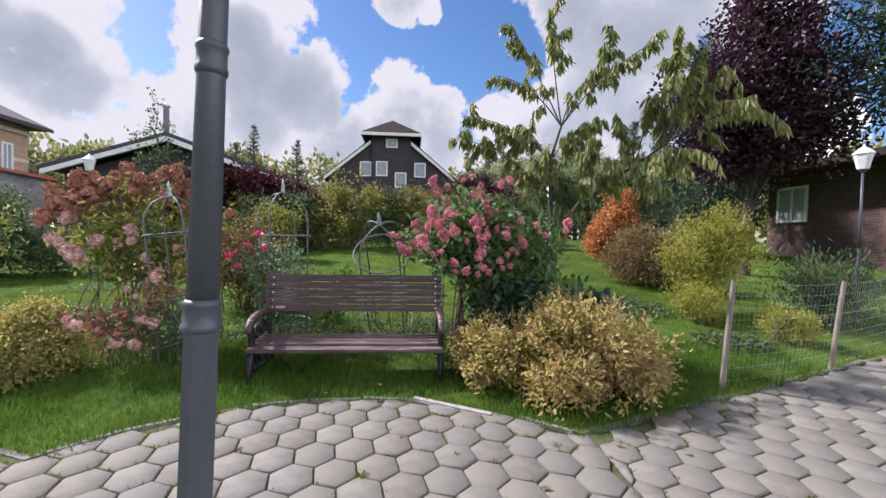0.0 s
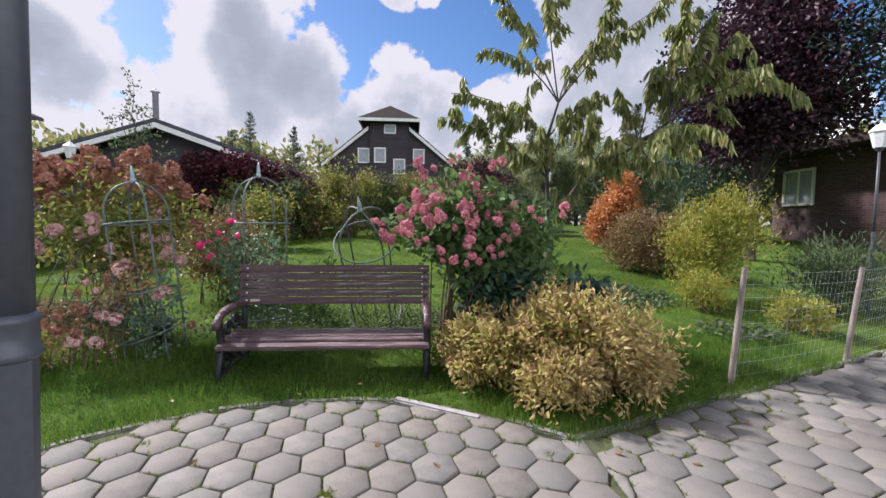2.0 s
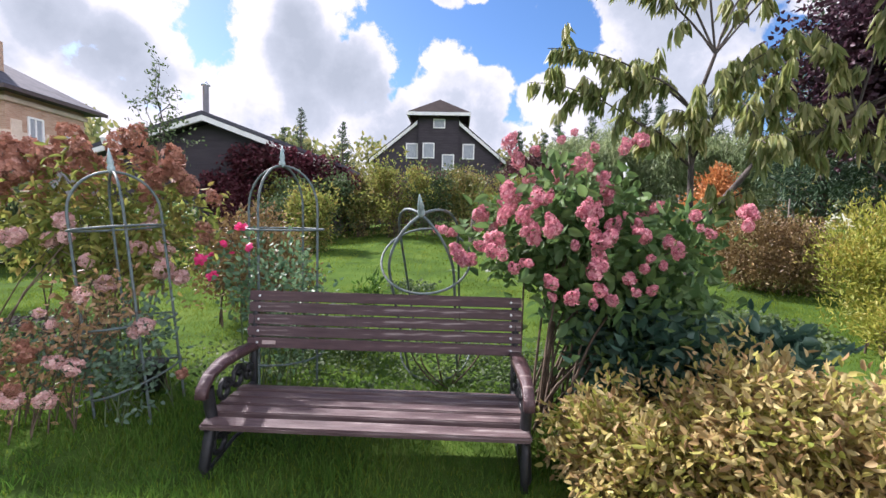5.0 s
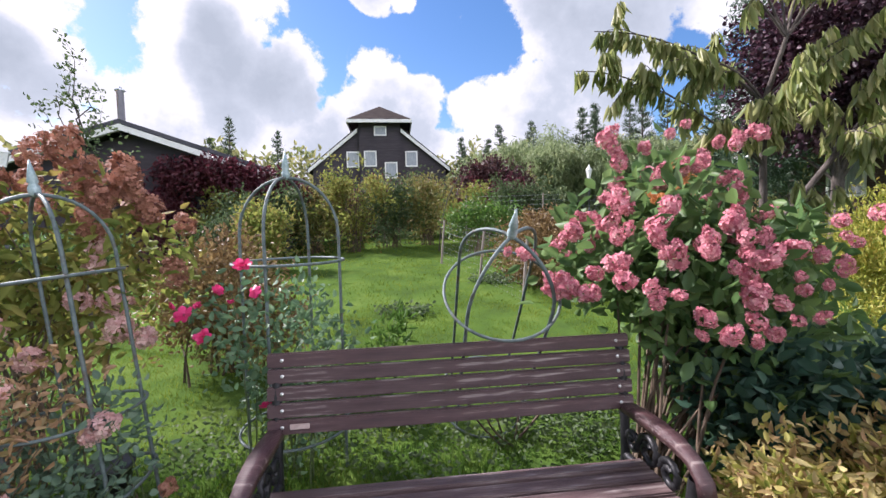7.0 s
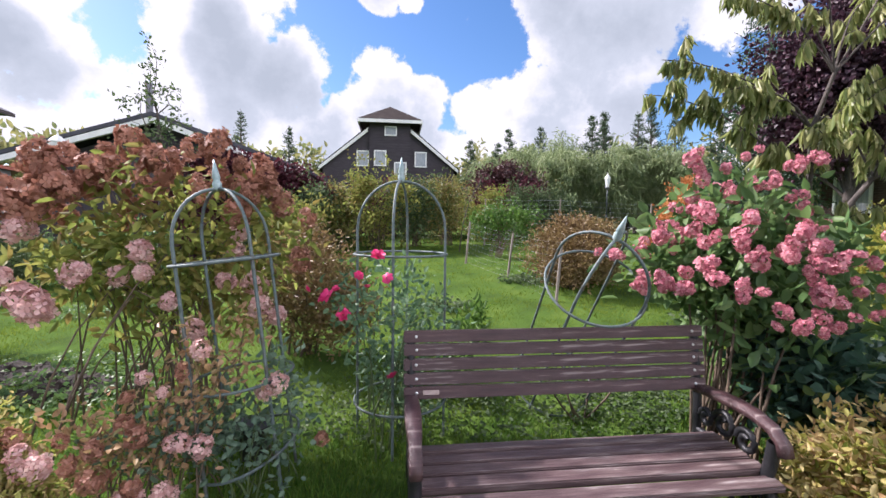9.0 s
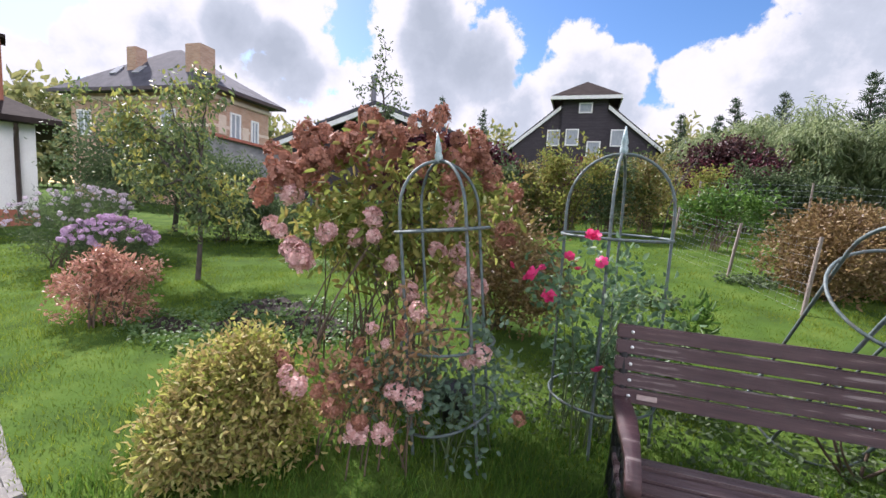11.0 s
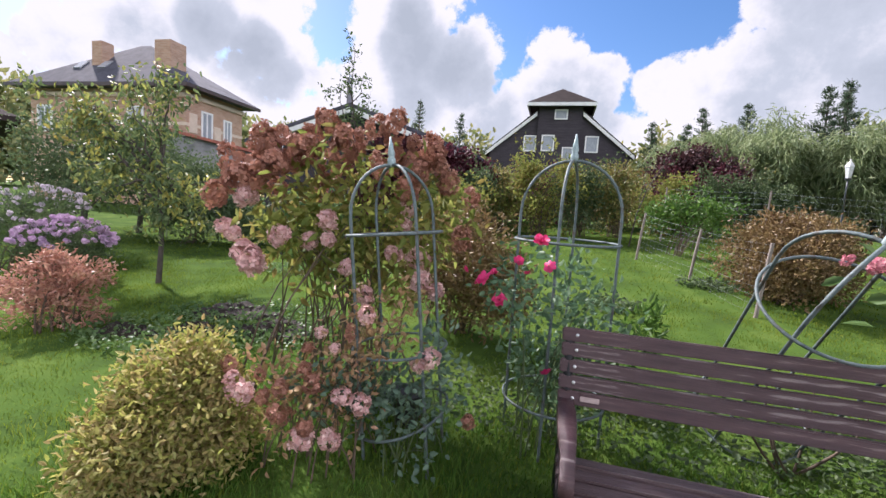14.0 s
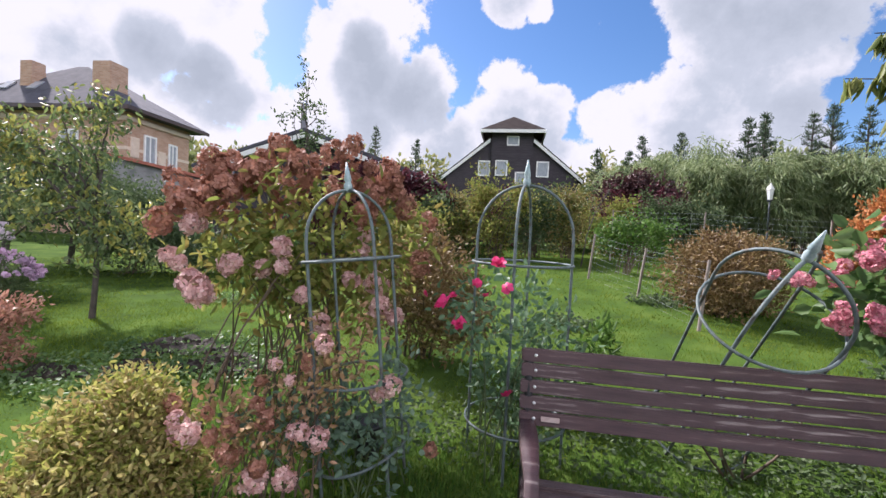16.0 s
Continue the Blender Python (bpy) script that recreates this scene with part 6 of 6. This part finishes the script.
# ---- grass ----
def grass(name, n, x0, x1, y0, y1, h, w, label, mat="grass"):
    x, y = rng.uniform(x0, x1, n), rng.uniform(y0, y1, n)
    keep = np.array([not paved(a, b, -0.03) for a, b in zip(x, y)])
    keep &= off_beds(x, y)
    x, y = x[keep], y[keep]
    n = len(x)
    z = ground_z(x, y) - 0.01
    tuft = 0.65 + 0.5 * (np.sin(x * 5.1 + np.sin(y * 3.7)) * np.sin(y * 4.3 + np.cos(x * 2.9)))
    H = h * rng.uniform(0.5, 1.3, n) * np.clip(tuft, 0.5, 1.2)
    a = rng.uniform(0, 2 * np.pi, n)
    side = np.stack([np.cos(a), np.sin(a), np.zeros(n)], axis=1) * w * 0.5
    lean = rng.normal(size=(n, 2)) * 0.45
    P = np.stack([x, y, z], axis=1)
    mid = P + np.stack([lean[:, 0] * H * 0.35, lean[:, 1] * H * 0.35, H * 0.6], axis=1)
    tip = P + np.stack([lean[:, 0] * H, lean[:, 1] * H, H * 0.95], axis=1)
    V = np.stack([P - side, P + side, mid + side * 0.7, tip, mid - side * 0.7], axis=1).reshape(-1, 3)
    k = np.arange(n)[:, None] * 5
    F = np.concatenate([k + np.array([[0, 1, 2]]), k + np.array([[0, 2, 4]]), k + np.array([[4, 2, 3]])])
    ob = new(name, mesh_from(name, V, F, M[mat]))
    tagged(ob, label, "grass", kind="stuff")


grass("long_grass", 42000, -3.4, 5.0, -1.9, 0.6, 0.11, 0.006, "longer grass round the bench, coloured darker for shade", "long_grass")
grass("lawn_grass", 130000, -8.0, 7.5, -1.7, 4.0, 0.045, 0.006, "short bright green lawn grass")
grass("far_lawn_grass", 60000, -14.0, 9.5, 4.0, 13.0, 0.045, 0.012, "mown green lawn between the hedges")
grass("side_lawn_grass", 24000, -15.0, -8.0, -1.0, 4.0, 0.045, 0.012, "mown green lawn before the white house")


# ---- far woods ----
def far_woods():
    blobs = []
    for k in range(230):
        az = rng.uniform(-75, 75)
        d = rng.uniform(75, 105)
        x, y = d * math.sin(radians(az)), d * math.cos(radians(az))
        h = rng.uniform(13, 17.5) * d / 85
        w = rng.uniform(2.2, 4.0)
        blobs.append((x, y, h * 0.55, w, w, h * 0.45))
    arrays, _ = foliage(blobs, 9500, 7, 1.3, 0.7, 0.8, 0, 0.2, 0.2, 0.5, floor=False)
    ob = new("far_woods", mesh_from("far_woods", *arrays, LEAF["forest"]))
    tagged(ob, "distant yellowing birch and pine forest", "forest", kind="stuff")


far_woods()


# ---- paving pieces last ----
def build_paving():
    base = part("pavement", boxed(-9, -6.3, -0.09, 12, 2.3, -0.045), M["joint"])
    bm = bmesh.new()
    pts = []
    for i in range(60):
        x = -9 + 21 * i / 59
        e = -1.63 + 0.40 * (abs(x) - 1.7) if x > 0 else -1.72 + 0.375 * (abs(x) - 1.7)
        if abs(x - 0.1) < 2.2:
            e = max(e, -3.2 + math.sqrt(2.3 ** 2 - (x - 0.1) ** 2))
        pts.append((x, e - 0.04))
    lo = [bm.verts.new((x, -6.3, -0.016)) for x, _ in pts]
    hi = [bm.verts.new((x, y, -0.016)) for x, y in pts]
    for i in range(59):
        bm.faces.new((lo[i], lo[i + 1], hi[i + 1], hi[i]))
    me = bpy.data.meshes.new("pavement")
    bm.to_mesh(me)
    bm.free()
    me.materials.append(M["joint"])
    base.data = me
    tagged(base, "hexagonal concrete pavers with mossy earth joints", "pavement", kind="structure")
    # the plaza and the path beyond the seam are laid in two directions
    SEAM = 1.83

    def hexagon(u, v):
        return [(u + v) / 3, (2 * v - u) / 3, (v - 2 * u) / 3, -(u + v) / 3, (u - 2 * v) / 3, (2 * u - v) / 3]

    layings = [(np.array((0.062, -1.518)), np.array((0.238, 0.051)), np.array((0.074, 0.258)), -1), (np.array((2.016, -2.076)), np.array((0.2335, -0.0488)), np.array((0.170, 0.2057)), 1)]
    shapes = [hexagon(u, v) for _, u, v, _ in layings]

    def slab(cx, cy, dz, kind):
        """A six-cornered slab with a worn top edge, cut back where the paving or its laying ends."""
        side = layings[kind][3]
        ring = []
        for c in shapes[kind]:
            k = 0.955
            while k > 0.1 and not paved(cx + c[0] * k, cy + c[1] * k, -0.005):
                k -= 0.05
            over = (cx + c[0] * k - SEAM) * side
            ring.append(c * k if over > 0.005 else np.array((SEAM + 0.005 * side - cx, c[1] * k)))
        V = [(*(c * s), z + dz) for s, z in ((1, -0.05), (1, -0.007), (0.945, 0.0)) for c in ring]
        F = [(q + 6 * h, (q + 1) % 6 + 6 * h, (q + 1) % 6 + 6 * h + 6, q + 6 * h + 6) for h in (0, 1) for q in range(6)] + [(12, 13, 14, 15), (12, 15, 16, 17)]
        return np.array(V), np.array(F), min(np.linalg.norm(c) for c in ring) > 0.12 and (cx - SEAM) * side > 0.17
    cells = []
    for kind, (start, u, v, side) in enumerate(layings):
        for i in range(-60, 61):
            for j in range(-60, 61):
                x, y = start + i * u + j * v
                if paved(x, y, -0.02) and -9 < x < 10 and (x - SEAM) * side > -0.07:
                    cells.append((math.hypot(x - 0.8, y + 1.9), x, y, kind))
    cells.sort()
    wholes = []
    for kind, x in enumerate((0.062, 4.0)):
        V0, F0, _ = slab(x, -3.4, 0.0, kind)
        wholes.append(mesh_from("paver", V0, F0, M["paver"]))
    for _, x, y, kind in cells[:300]:
        V1, F1, full = slab(x, y, 0.0, kind)
        ob = new("paver", wholes[kind] if full else mesh_from("paver", V1, F1, M["paver"]))
        ob.parent = base
        ob.matrix_basis = pose(x, y, rng.normal() * 0.003, rng.normal() * 0.6, rng.normal() * 0.6, (180 * int(rng.integers(2)) if full else 0) + rng.normal() * 0.8)
    V, F = [], []
    n = 0
    for _, x, y, kind in cells[300:]:
        V1, F1, _ = slab(x, y, rng.normal() * 0.003, kind)
        V.append(V1 + np.array((x, y, 0)))
        F.append(F1 + n)
        n += len(V1)
    ob = new("outer_pavers", mesh_from("outer_pavers", np.concatenate(V), np.concatenate(F), M["paver_far"]))
    ob.parent = base
    tagged(ob, kind="stuff")
    # grass and moss in the joints, thicker near the lawn
    P = []
    for _, x, y, kind in cells[:420]:
        near_edge = not paved(x, y, -0.32)
        for q in range(6):
            if rng.uniform() < (0.75 if near_edge else 0.16):
                a, b = shapes[kind][q], shapes[kind][(q + 1) % 6]
                m = int(rng.integers(3, 16 if near_edge else 8))
                t = np.clip(rng.normal(rng.uniform(0.2, 0.8), 0.2, (m, 1)), 0, 1)
                P.append(np.array((x, y)) + a + (b - a) * t + rng.normal(size=(m, 2)) * 0.004)
    for x, y, m in ((0.305, -2.03, 60), (0.31, -2.05, 40), (-0.9, -1.5, 40), (2.45, -1.5, 60), (1.55, -1.75, 30)):
        P.append(np.array((x, y)) + rng.normal(size=(m, 2)) * 0.018)
    P = np.concatenate(P)
    P = np.concatenate([P, np.full((len(P), 1), -0.012)], axis=1)
    D = rng.normal(size=P.shape) * np.array((0.6, 0.6, 0.2)) + np.array((0, 0, 0.8))
    ob = new("joint_grass", mesh_from("joint_grass", *leaves(P, D, 0.032, 0.006), M["grass"]))
    tagged(ob, "moss and grass tufts in the paving joints", "grass", kind="stuff")
    # kerb stones along the edge
    line = [(-9.0, -1.72 + 0.375 * 7.3)]
    line.append((-1.72, -1.74))
    for a in np.linspace(142, 45, 10):
        line.append((0.1 + 2.34 * math.cos(radians(a)), -3.2 + 2.34 * math.sin(radians(a))))
    line.append((11.0, -1.63 + 0.40 * 9.3))
    stone = boxed(-0.5, -0.035, -0.1, 0.5, 0.035, 0.0, bevel=0.012)
    me = bpy.data.meshes.new("kerb_stone")
    stone.to_mesh(me)
    stone.free()
    me.materials.append(M["kerb"])
    for (xa, ya), (xb, yb) in zip(line, line[1:]):
        L = math.hypot(xb - xa, yb - ya)
        n = max(1, round(L / 0.5))
        for k in range(n):
            t = (k + 0.5) / n
            ob = new("kerb_stone", me)
            ob.parent = base
            ob.matrix_basis = pose(xa + (xb - xa) * t, ya + (yb - ya) * t, -0.010 + rng.normal() * 0.006, rng.normal() * 2, rng.normal() * 1, math.degrees(math.atan2(yb - ya, xb - xa)) + rng.normal() * 1.0) @ Matrix.Diagonal((L / n * 0.985, 1, 1, 1))


    pale = part("kerb_stone", boxed(-0.35, -0.035, -0.08, 0.35, 0.035, 0.0, bevel=0.012), M["kerb_pale"], base, "pale broken kerb piece")
    pale.matrix_basis = pose(0.91, -1.09, 0.016, 3, 1.0, -28)


build_paving()


def fallen_leaves():
    """A few dry leaves on the paving and in the grass."""
    bm = bmesh.new()
    o = [(0, 0, 0), (0.014, 0.018, 0.006), (0.012, 0.04, 0.003), (0, 0.058, 0.010), (-0.013, 0.038, 0.004), (-0.014, 0.016, 0.008)]
    vs = [bm.verts.new(p) for p in o]
    mid = bm.verts.new((0, 0.03, 0.0))
    for i in range(6):
        bm.faces.new((vs[i], vs[(i + 1) % 6], mid))
    first = tagged(part("fallen_leaf", bm, LEAF["brown"]), "dry brown fallen leaf", "leaf", "fallen leaves")
    spots = [(-0.12, -0.90), (0.9, -1.85), (0.52, -1.62), (-0.5, -1.75), (1.3, -2.2), (1.95, -1.75), (-0.25, -2.3), (2.4, -1.9), (0.3, -0.75), (-1.0, -1.0), (3.1, -1.4), (0.75, -2.6)]
    for i, (x, y) in enumerate(spots):
        m = pose(x, y, (0.004 if paved(x, y) else gz(x, y) + 0.05), rng.normal() * 8, rng.normal() * 8, rng.uniform(0, 360))
        if i == 0:
            first.matrix_basis = m
        else:
            copy_thing(first, m)


fallen_leaves()
